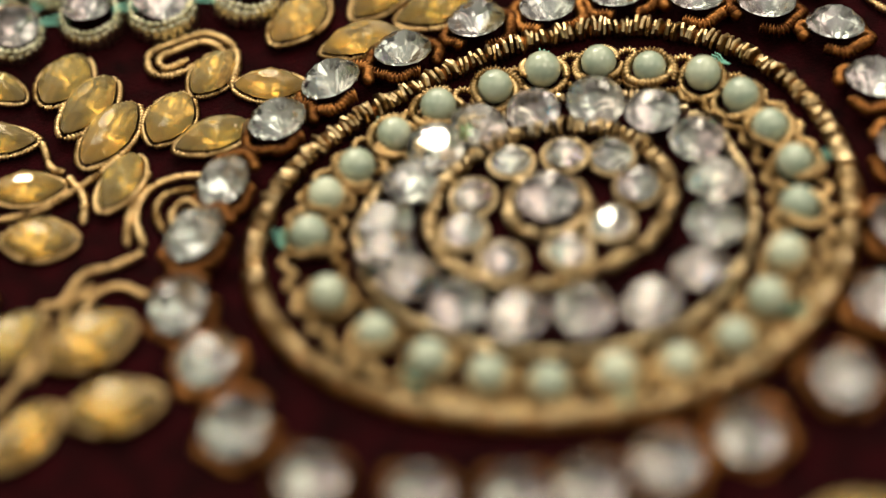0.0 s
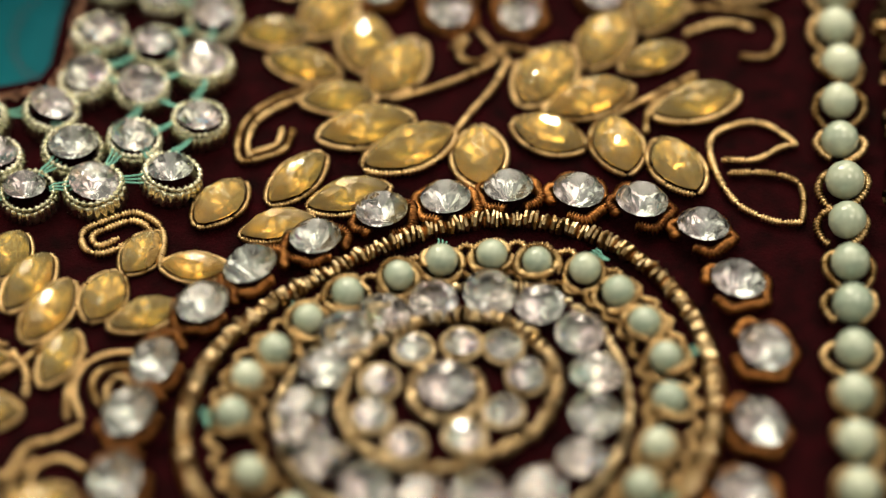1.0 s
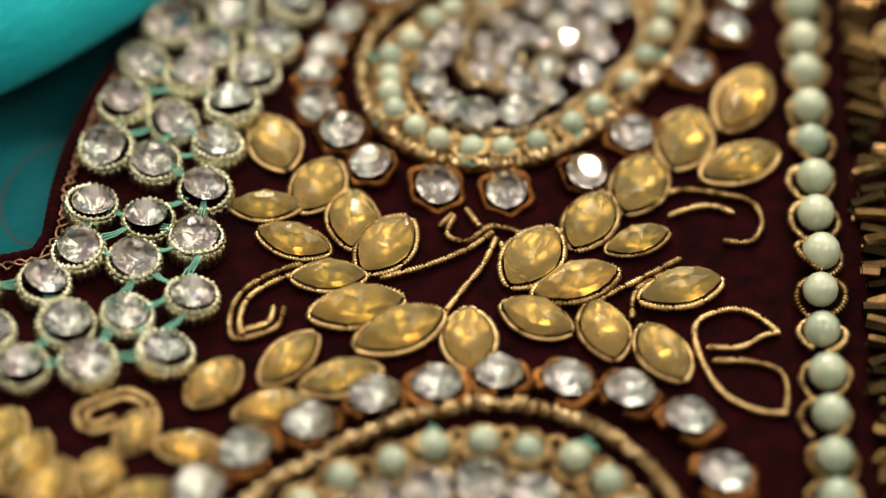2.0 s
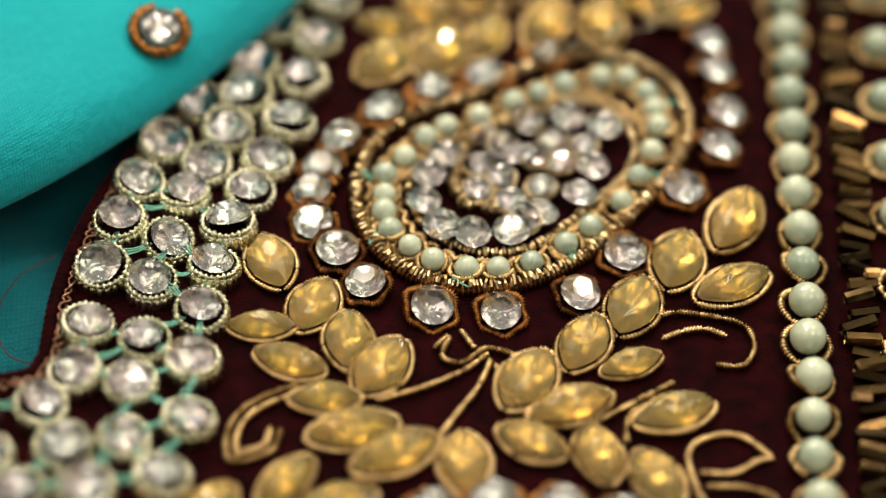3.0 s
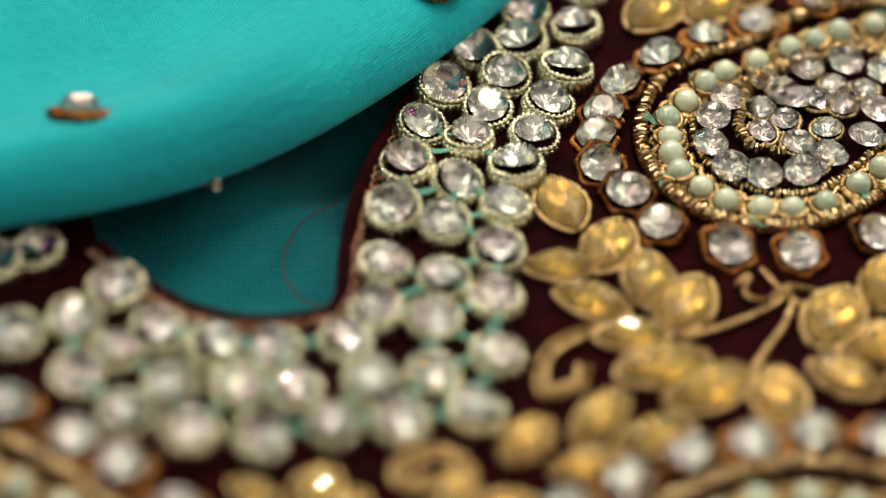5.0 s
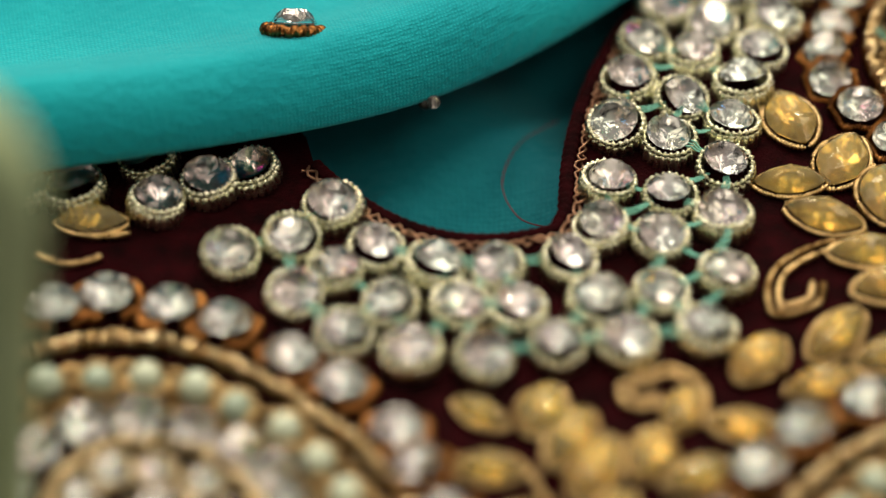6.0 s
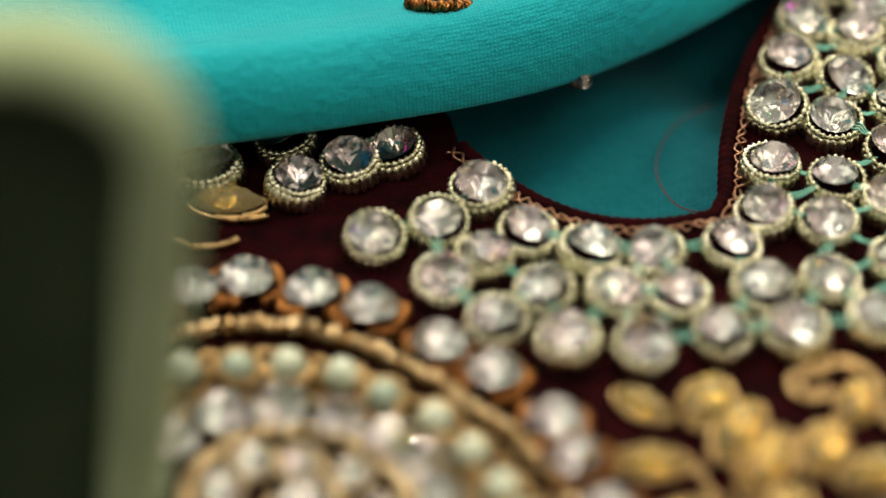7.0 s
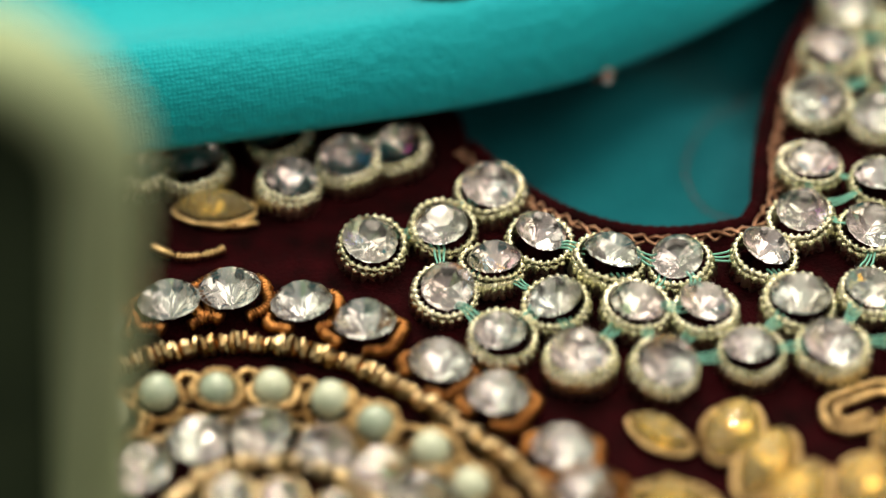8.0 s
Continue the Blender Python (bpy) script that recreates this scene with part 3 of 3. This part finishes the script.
# ---- amber leaves and gold wire sprigs ----
def leaf_outline(half, width, lower):
    return [(half * math.cos(a), (1 if not lower else -1) * width * math.sin(a) * (1 - 0.25 * math.cos(a) ** 2), 0.55)
            for a in [math.pi * (0.02 + 0.96 * i / 24) for i in range(25)]]


def amber_leaf(width, label):
    root = tagged(new("leaf_motif", None), label, "embroidered leaf", "amber leaves")
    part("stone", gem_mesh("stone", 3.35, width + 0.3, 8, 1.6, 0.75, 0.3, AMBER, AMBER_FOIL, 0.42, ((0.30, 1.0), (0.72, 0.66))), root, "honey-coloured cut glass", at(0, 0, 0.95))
    for lower in (False, True):
        part("wire_edge", coil_mesh("wire_edge", leaf_outline(3.55, width + 0.5, lower), 0.33, 0.32, GOLD, ridge=0.5, piece=2.7), root, "gold purl wire")
    return root


NARROW = amber_leaf(1.35, "narrow amber glass leaf edged with gold wire on maroon velvet")
WIDE = amber_leaf(1.85, "broad amber glass leaf edged with gold wire on maroon velvet")
MIDDLE_SPRIG = [(-50.4, 33.1, -68, 7.2, 1), (-50.6, 24.9, 1, 6.4, 0), (-46, 27.9, 66, 6.8, 1), (-42.5, 23.8, -87, 6.8, 1), (-47.7, 20.8, -16, 7.4, 0),
                (-39.2, 20.9, 59, 7.1, 1), (-44.2, 16.6, 8, 7.1, 0), (-41.4, 13.0, 17, 9.1, 0), (-37.4, 10.6, 31, 9.3, 0), (-31.1, 10.1, -87, 6.8, 1),
                (-25.1, 13.0, -21, 6.4, 1), (-47.1, 6.8, 52, 7.4, 0), (-42.3, 4.7, 20, 7.7, 0), (-53.5, 3.5, 58, 6.0, 1), (-48.2, 1.0, 16, 6.9, 0)]
LOWER_SPRIG = [(-59.7, -2.3, 61, 4.9, 1), (-54.9, -3.8, -2, 6.2, 0), (-58.6, -9.5, 29, 6.7, 0), (-62.4, -7.4, 72, 5.4, 1), (-65, -14.4, 73, 6.6, 0),
               (-70.3, -20.1, 2, 5.4, 1), (-76.4, -4.1, -31, 5.5, 0), (-71.4, -3.4, 70, 5.8, 1), (-75.3, -9.9, 0, 6.2, 0), (-68.9, -6.4, 68, 7.6, 0),
               (-66.8, -9.3, 65, 7.6, 0), (-72.3, -15.0, 13, 6.2, 0), (-64.8, -30.0, 37, 6.7, 1), (-70.4, -30.1, 57, 5.8, 1), (-62, -36.0, 16, 6.5, 1),
               (-68, -38.7, 62, 6.9, 0), (-11, -45.8, 20, 8.1, 1)]
RIGHT_SPRIG = [(-11.9, 17.2, 24, 8.6, 0), (-19, 12.0, -75, 6.6, 1), (-13.7, 9.7, -62, 6.7, 1), (-15.6, 30.3, 70, 7.4, 1), (-11.3, 36.6, 74, 7.5, 1),
               (-5.5, 42.3, 66, 10.1, 0), (-6, 33.7, 32, 9.0, 0), (-20.2, 25.3, 67, 6.9, 1), (-25.6, 20.3, 61, 7.5, 1), (-21.5, 17.3, 24, 8.8, 0), (-15.8, 23.1, 24, 6.6, 0)]
TOP_SPRIG = [(-41, 67.9, -5, 6.3, 0), (-37.1, 70.7, -47, 8.1, 0), (-32.2, 72.7, -25, 7.6, 0), (-26.6, 75.3, -40, 7.3, 0), (-40.9, 62.1, 53, 7.4, 1),
             (-35.3, 64.0, 62, 7.8, 1), (-30.6, 66.5, 66, 8.0, 0), (-24.4, 69.3, 72, 9.0, 0), (-18.5, 69.7, -83, 7.1, 1), (-14.7, 74.4, 27, 7.5, 0),
             (-10.1, 72.7, 25, 8.0, 0), (-9.4, 78.3, -32, 5.8, 0), (-3.5, 80.6, 24, 7.8, 0)]
UNDER_SCARF = [(-111.6, 15.5, 2, 6.6, 0)]
placed = [False, False]
for x, y, turn, length, wide in MIDDLE_SPRIG + LOWER_SPRIG + RIGHT_SPRIG + TOP_SPRIG + UNDER_SCARF:
    m = at(x, y, 0.05, turn + 180 * rng.choice((0, 1)), length / 6.8, rng.uniform(-7, 7), rng.uniform(-5, 5))
    if placed[wide]:
        copy_thing((NARROW, WIDE)[wide], m)
    else:
        (NARROW, WIDE)[wide].matrix_basis = m
        placed[wide] = True


def bend(points, steps=10):
    """A smooth run through a few points on the cloth."""
    out = []
    p = [Vector((*q, 0.5)) for q in points]
    for k in range(len(p) - 1):
        a, b, c, d = p[max(k - 1, 0)], p[k], p[k + 1], p[min(k + 2, len(p) - 1)]
        for i in range(steps):
            f = i / steps
            out.append(tuple(0.5 * (2 * b + (c - a) * f + (2 * a - 5 * b + 4 * c - d) * f * f + (3 * b - a - 3 * c + d) * f ** 3)))
    return out + [tuple(p[-1])]


def wire_sprig(label, *lines):
    """Curled stems of gold purl wire, laid side by side."""
    root = tagged(new("wire_stem", None), label, "embroidered stem", "gold wire stems")
    for line in lines:
        part("wire", coil_mesh("wire", bend(line), 0.4, 0.32, GOLD, ridge=0.42, piece=2.2), root)


def beside(line, gap):
    """The same line, set off to one side."""
    out = []
    for k, p in enumerate(line):
        a, b = Vector(line[max(k - 1, 0)]), Vector(line[min(k + 1, len(line) - 1)])
        n = Vector((-(b - a).y, (b - a).x)).normalized() * gap
        out.append((p[0] + n.x, p[1] + n.y))
    return out


HOOK = [(-46.7, 18.1), (-49.2, 16.9), (-51.8, 14.6), (-52.8, 11.8), (-52.4, 9.0), (-50.8, 9.0), (-48.5, 10.4), (-48.0, 12.8)]
wire_sprig("curled hook of gold wire on maroon velvet", HOOK, beside(HOOK, 0.95))
HOOK = [(-15.2, 27.9), (-11.9, 30.0), (-8.2, 29.9), (-5.0, 29.0), (-4.1, 26.5), (-5.2, 24.0), (-7.8, 23.8)]
wire_sprig("long curled hook of gold wire on maroon velvet", HOOK, [(-12.9, 26.6), (-10.5, 27.9), (-8.6, 28.2), (-6.7, 27.5)])
HOOK = [(-58.0, -3.8), (-58.2, 0.2), (-60.7, 2.2), (-63.5, 1.1), (-65.1, -0.3), (-64.6, -2.2), (-63.0, -2.6), (-61.4, -1.6)]
wire_sprig("curled hook of gold wire below the crystals", HOOK, beside(HOOK, 0.95))
wire_sprig("spiral of gold wire beside the medallion", [(-62.3, -20.6), (-63.4, -17.7), (-62.8, -14.9), (-60.6, -13.5), (-57.7, -13.5)],
           [(-61.1, -19.1), (-62.0, -17.0), (-61.3, -15.3), (-59.3, -14.8)], [(-60.3, -19.0), (-60.7, -17.2), (-59.8, -16.0), (-58.6, -17.0)])
wire_sprig("two empty petals outlined in gold wire", [(-3.0, 13.0), (-5.5, 15.2), (-8.0, 15.3), (-10.6, 13.4), (-10.2, 9.4), (-8.3, 5.6), (-5.3, 3.8), (-2.8, 3.7)],
           [(-9.7, 10.8), (-6.6, 11.0), (-4.5, 12.5), (-3.0, 13.0)], [(-9.2, 9.2), (-6.2, 9.4), (-3.4, 8.7), (-2.6, 7.0), (-2.8, 3.7)])
wire_sprig("branching stem of gold wire between leaves", [(-39.5, 16.9), (-35.4, 18.7), (-31.7, 21.0), (-29.4, 23.3)], [(-33.4, 13.3), (-31.9, 16.1), (-30.2, 19.1), (-29.0, 22.7)],
           [(-34.4, 23.7), (-33.0, 25.3), (-33.6, 22.7), (-31.6, 22.1), (-29.4, 24.1), (-26.3, 23.2)], [(-28.6, 22.2), (-27.6, 19.4), (-26.0, 17.4)], [(-32.0, 26.2), (-30.6, 24.0)])
wire_sprig("stem of gold wire joining leaves above the paisley", [(-28.6, 71.1), (-25.7, 74.3), (-23.3, 74.7), (-22.3, 77.2), (-20.2, 80.2)],
           [(-34.0, 67.0), (-32.8, 70.0), (-29.6, 71.1)], [(-38.6, 66.5), (-37.4, 66.1), (-35.8, 68.2)])
wire_sprig("stem of gold wire with a curl at its end", [(-19.0, 78.0), (-18.5, 75.3), (-14.8, 78.5), (-11.8, 77.5)], [(-6.3, 77.7), (-3.4, 78.8), (-0.6, 78.5), (-0.2, 76.4), (-2.0, 75.2)])
wire_sprig("slanting stem of gold wire beside a leaf", [(-11.8, 21.4), (-15.7, 18.5), (-19.4, 15.6), (-20.4, 12.8)], [(-12.6, 19.8), (-15.9, 17.2), (-16.4, 13.7)])
wire_sprig("forked stems of gold wire among low leaves", [(-73.9, -18.2), (-71.0, -17.2), (-68.7, -15.2), (-66.8, -13.1), (-65.6, -11.2)], [(-75.9, -8.0), (-72.4, -9.5), (-70.9, -12.5), (-69.7, -13.1)],
           [(-67.3, -18.4), (-67.7, -15.8), (-69.2, -13.7)], [(-63.6, -20.6), (-63.9, -17.4), (-63.1, -13.1)])
wire_sprig("tangled stems of gold wire on maroon velvet", [(-69.1, -26.6), (-67.6, -26.3), (-66.4, -23.5), (-64.4, -22.7), (-62.3, -21.3)], [(-66.9, -29.0), (-67.1, -27.1), (-65.6, -24.6)],
           [(-65.7, -28.8), (-65.4, -25.7), (-63.4, -24.6), (-61.4, -25.6)], [(-68.6, -33.8), (-67.2, -30.1)], [(-70.6, -36.5), (-69.0, -32.7), (-68.8, -28.3)])
wire_sprig("short pieces of gold wire under the scarf", [(-112.5, 14.0), (-110.4, 13.9), (-108.1, 14.5)], [(-115.9, 11.4), (-113.4, 10.4), (-111.2, 10.9), (-110.2, 11.6)])

ribbon = tagged(new("ribbon_strip", mesh_of("ribbon_strip", [(x * MM, (y + d) * MM, (z + 0.35 * (1 - 2 * s)) * MM) for s, d in ((0, -0.45), (1, 0.45)) for x, y, z in
                [(-22.0 + 0.62 * i, 64.5 + 0.316 * i + 0.4 * math.sin(0.9 * i), 2.1 + 0.25 * math.sin(1.7 * i)) for i in range(20)]],
                [(i, i + 1, i + 21, i + 20) for i in range(19)], [PALE])), "crumpled flat silver strip lying above the paisley medallion", "metal strip")
thick = ribbon.modifiers.new("thickness", "SOLIDIFY")
thick.thickness = 0.12 * MM

# ---- teal stitches between the neckline crystals ----
strands = coil_mesh("strands", [(-1.0, 0.0, 0.0), (-0.5, 0.12, 0.05), (0.0, 0.05, -0.06), (0.5, -0.12, 0.02), (1.0, 0.0, 0.0)], 0.095, 0.3, TEAL, ridge=0.15, sides=5)


def stitch():
    root = tagged(new("thread_stitch", None), "teal sewing thread stitched between the ornaments", "thread", "teal stitches")
    for k in (-1, 0, 1):
        part("strand", strands, root, "", at(0, 0.3 * k, 0.1 * k, 9 * k))
    return root


first = None
ALL_NECK = ROW_THREE + ROW_TWO + ROW_ONE + OUTER[8:] + MIDDLE_ROW[8:] + INNER[2:]
for i, (x, y) in enumerate(ALL_NECK):
    for x2, y2 in ALL_NECK[i + 1:]:
        run = math.hypot(x2 - x, y2 - y)
        if run > 7.2 or rng.random() < 0.3:
            continue
        m = pose((x + x2) / 2 * MM, (y + y2) / 2 * MM, rng.uniform(1.4, 2.1) * MM, rng.uniform(-12, 12), rng.uniform(-10, 10),
                 math.degrees(math.atan2(y2 - y, x2 - x)) + rng.uniform(-14, 14)) @ Matrix.Diagonal((max(0.9, (run - 3.9) / 2), 1, 1, 1))
        if first is None:
            first = stitch()
            first.matrix_basis = m
        else:
            copy_thing(first, m)
for root_at, spots in ((A_AT, A_SPOTS), (B_AT, B_SPOTS)):
    for x, y in spots[::3]:
        copy_thing(first, pose((root_at[0] + 1.12 * x) * MM, (root_at[1] + 1.12 * y) * MM, 1.3 * MM, rng.uniform(-20, 20), rng.uniform(-20, 20), rng.uniform(0, 180)) @ Matrix.Scale(0.8, 4))

# ---- edge of the neck opening ----
edge_line = [p for p in OPEN if p[1] < 57 and p[0] > -93.5]
piping = coil_mesh("piping", [(x, y, 0.1) for x, y in edge_line], 0.75, 0.9, VELVET, ridge=0.12, sides=8)
tagged(new("trim_piping", piping), "maroon velvet piping round the neck opening", "piping", kind="structure")
arr = np.array(edge_line)
run = np.r_[0, np.cumsum(np.linalg.norm(np.diff(arr, axis=0), axis=1))]
chain = tagged(new("edge_chain", None), "pinkish copper chain stitch along the neck opening", "chain stitch")
CHAIN = vary(material("rose_copper_thread", (0.5, 0.3, 0.22), 0.35, 0.9), (0.10, 0.045, 0.025), (0.42, 0.24, 0.16), 900)
for sign in (-1, 1):
    zig = []
    for i, s in enumerate(np.arange(0, run[-1], 0.45)):
        a = Vector([float(np.interp(s, run, arr[:, k])) for k in (0, 1)])
        b = Vector([float(np.interp(s + 0.3, run, arr[:, k])) for k in (0, 1)])
        n = Vector((-(b - a).y, (b - a).x)).normalized() if (b - a).length > 1e-6 else Vector((0, 1))
        off = -1.15 + sign * 0.42 * math.sin(i * 1.3) + rng.uniform(-0.22, 0.22)
        zig.append((a.x - n.x * off, a.y - n.y * off, 0.75 + 0.15 * sign * math.cos(i * 1.3)))
    part("strand", coil_mesh("strand", zig, 0.14, 0.45, CHAIN, ridge=0.2, sides=6), chain)


def hair(points, label):
    me = coil_mesh("loose_thread", points, 0.07, 0.5, MAROON_THREAD, ridge=0.0, sides=5)
    return tagged(new("loose_thread", me), label, "thread")


def lifted(points, z):
    return [(x, y, z) for x, y, _ in bend(points)]


hair(lifted([(-71.7, 22.3), (-74.6, 23.5), (-76.3, 27.8), (-75.0, 33.1), (-71.6, 36.5)], -4.0), "loose maroon thread lying on the turquoise lining")
hair(lifted([(-80.8, 20.2), (-78.6, 20.6), (-76.9, 19.7), (-74.4, 17.9)], -4.2), "short maroon thread near the neck edge")

# ---- pearl border and the beaded band beyond it ----
border = tagged(new("pearl_border", None), "straight row of mint pearls in gilt wire loops", "trim")
SIDE_LOOP = coil_mesh("side_loop", [(x, y, 0.75 + 0.55 * math.cos(math.atan2(y, x) * 1.2)) for x, y, z in arc(2.12, -78, 78, 0.9, 24)], 0.45, 0.34, GOLD, piece=2.6)
y = -68.0
while y < 101:
    part("pearl", PEARL_BALL, border, "", at(0.9 + rng.uniform(-0.25, 0.25), y, 1.85, rng.uniform(0, 360), rng.uniform(1.02, 1.12)))
    for turn in (0, 180):
        part("side_loop", SIDE_LOOP, border, "", at(0.9 + rng.uniform(-0.2, 0.2), y + rng.uniform(-0.4, 0.4), 0, turn + rng.uniform(-22, 22), 1.0, rng.uniform(-14, 14), rng.uniform(-14, 14)))
    y += 4.74 + rng.uniform(-0.15, 0.15)

BRONZE = vary(material("bronze_glass", (0.3, 0.2, 0.08), 0.2, 1.0), (0.022, 0.015, 0.007), (0.20, 0.125, 0.05), 300, rough=(0.12, 0.35), by_object=0.6)
BRIGHT = vary(material("bright_gilt", (0.8, 0.5, 0.25), 0.2, 1.0), (0.55, 0.32, 0.14), (0.9, 0.6, 0.32), 300)


def tube_bead(length, radius, mat):
    """A cut glass tube bead lying along x, six-sided with bevelled ends and a hole."""
    verts, faces = [], []
    for x, r in ((-0.42, 0.5), (-0.5, 0.7), (-0.46, 1.0), (0.46, 1.0), (0.5, 0.7), (0.42, 0.5)):
        verts += [(x * length * MM, radius * r * math.cos(a) * MM, radius * r * math.sin(a) * MM) for a in [math.pi * k / 3 for k in range(6)]]
    for row in range(5):
        for k in range(6):
            q = (k + 1) % 6
            faces.append((row * 6 + k, row * 6 + q, row * 6 + 6 + q, row * 6 + 6 + k))
    faces += [tuple(range(6))[::-1], tuple(range(30, 36))]
    return mesh_of("tube_bead", verts, faces, [mat])


band = tagged(new("beaded_band", None), "dark bronze band of tube beads beside the pearl row", "beaded trim")
TUBE_DARK, TUBE_LIGHT = tube_bead(3.6, 0.75, BRONZE), tube_bead(1.8, 0.62, BRIGHT)
y = -65.0
while y < 101:
    for x in (6.4, 15.6, 19.8):
        part("tube_bead", TUBE_DARK, band, "", at(x + rng.uniform(-0.5, 0.5), y + rng.uniform(-0.2, 0.2), 0.7 + rng.uniform(0, 0.9), rng.uniform(-24, 24), rng.uniform(0.75, 1.1), rng.uniform(0, 60), rng.uniform(-9, 9)))
    if rng.random() < 0.18:
        part("gilt_bead", TUBE_LIGHT, band, "", at(6.4 + rng.uniform(-1.0, 1.6), y + 0.6, 2.2, rng.uniform(-12, 12), rng.uniform(0.8, 1.0), rng.uniform(0, 60), rng.uniform(-8, 8)))
    y += 1.75
SEEDS = coil_mesh("bead_circle", arc(2.25, 0, 350, 0.7, 36), 0.5, 1.05, GOLD, True, 0.7, 8, twist=0.0)
for k in range(-11, 10):
    root = tagged(new("pearl_flower", None), "mint pearl circled by small gold seed beads", "pearl", "pearls on the beaded band")
    root.matrix_basis = at(10.6, 27.0 + 8.3 * k + rng.uniform(-0.5, 0.5), 0.2)
    part("pearl", PEARL_BALL, root, "", at(0, 0, 1.5, rng.uniform(0, 360), 1.05))
    part("bead_circle", SEEDS, root, "circle of gold seed beads")

# ---- ornaments sewn on the scarf ----
C_RING = coil_mesh("coil_ring", [(x, y, z + 0.12 * math.sin(3 * i)) for i, (x, y, z) in enumerate(arc(2.6, 118, 422, 0.45, 60))], 0.68, 0.42, COPPER, ridge=0.45)
SMOKY = gem_mesh("crystal", 2.1, 2.1, 8, 1.3, 0.6, 0.5, GLASS, FOIL)


def scarf_button(m):
    root = tagged(new("scarf_ornament", None), "clear crystal in an open copper coil sewn on the scarf", "ornament", "ornaments on the scarf")
    part("coil_ring", C_RING, root, "brown copper coil")
    part("crystal", SMOKY, root, "clear cut crystal", at(0, 0, 1.2))
    root.matrix_basis = m
    return root


button = scarf_button(at(-63.4, 56.2, 8.2, -8, 1.0, 14, 8))
copy_thing(button, at(-95.4, 32.3, 8.7, 5, 0.95, -38, 3))
DARK_CAP = material("dark_cap", (0.01, 0.008, 0.007), 0.4)
drop = tagged(new("crystal_drop", None), "small clear crystal hanging under the scarf fold", "bead")
part("bead", gem_mesh("bead", 0.75, 0.75, 6, 0.5, 0.6, 0.5, GLASS, FOIL), drop, "", at(0, 0, 0.5))
part("cap", ball_mesh("cap", 0.8, DARK_CAP, 10, 7, 0.7), drop, "dark cap", at(-0.8, 0.1, 0.0))
drop.matrix_basis = at(-82.8, 31.0, 2.4, 0, 0.9, 25)

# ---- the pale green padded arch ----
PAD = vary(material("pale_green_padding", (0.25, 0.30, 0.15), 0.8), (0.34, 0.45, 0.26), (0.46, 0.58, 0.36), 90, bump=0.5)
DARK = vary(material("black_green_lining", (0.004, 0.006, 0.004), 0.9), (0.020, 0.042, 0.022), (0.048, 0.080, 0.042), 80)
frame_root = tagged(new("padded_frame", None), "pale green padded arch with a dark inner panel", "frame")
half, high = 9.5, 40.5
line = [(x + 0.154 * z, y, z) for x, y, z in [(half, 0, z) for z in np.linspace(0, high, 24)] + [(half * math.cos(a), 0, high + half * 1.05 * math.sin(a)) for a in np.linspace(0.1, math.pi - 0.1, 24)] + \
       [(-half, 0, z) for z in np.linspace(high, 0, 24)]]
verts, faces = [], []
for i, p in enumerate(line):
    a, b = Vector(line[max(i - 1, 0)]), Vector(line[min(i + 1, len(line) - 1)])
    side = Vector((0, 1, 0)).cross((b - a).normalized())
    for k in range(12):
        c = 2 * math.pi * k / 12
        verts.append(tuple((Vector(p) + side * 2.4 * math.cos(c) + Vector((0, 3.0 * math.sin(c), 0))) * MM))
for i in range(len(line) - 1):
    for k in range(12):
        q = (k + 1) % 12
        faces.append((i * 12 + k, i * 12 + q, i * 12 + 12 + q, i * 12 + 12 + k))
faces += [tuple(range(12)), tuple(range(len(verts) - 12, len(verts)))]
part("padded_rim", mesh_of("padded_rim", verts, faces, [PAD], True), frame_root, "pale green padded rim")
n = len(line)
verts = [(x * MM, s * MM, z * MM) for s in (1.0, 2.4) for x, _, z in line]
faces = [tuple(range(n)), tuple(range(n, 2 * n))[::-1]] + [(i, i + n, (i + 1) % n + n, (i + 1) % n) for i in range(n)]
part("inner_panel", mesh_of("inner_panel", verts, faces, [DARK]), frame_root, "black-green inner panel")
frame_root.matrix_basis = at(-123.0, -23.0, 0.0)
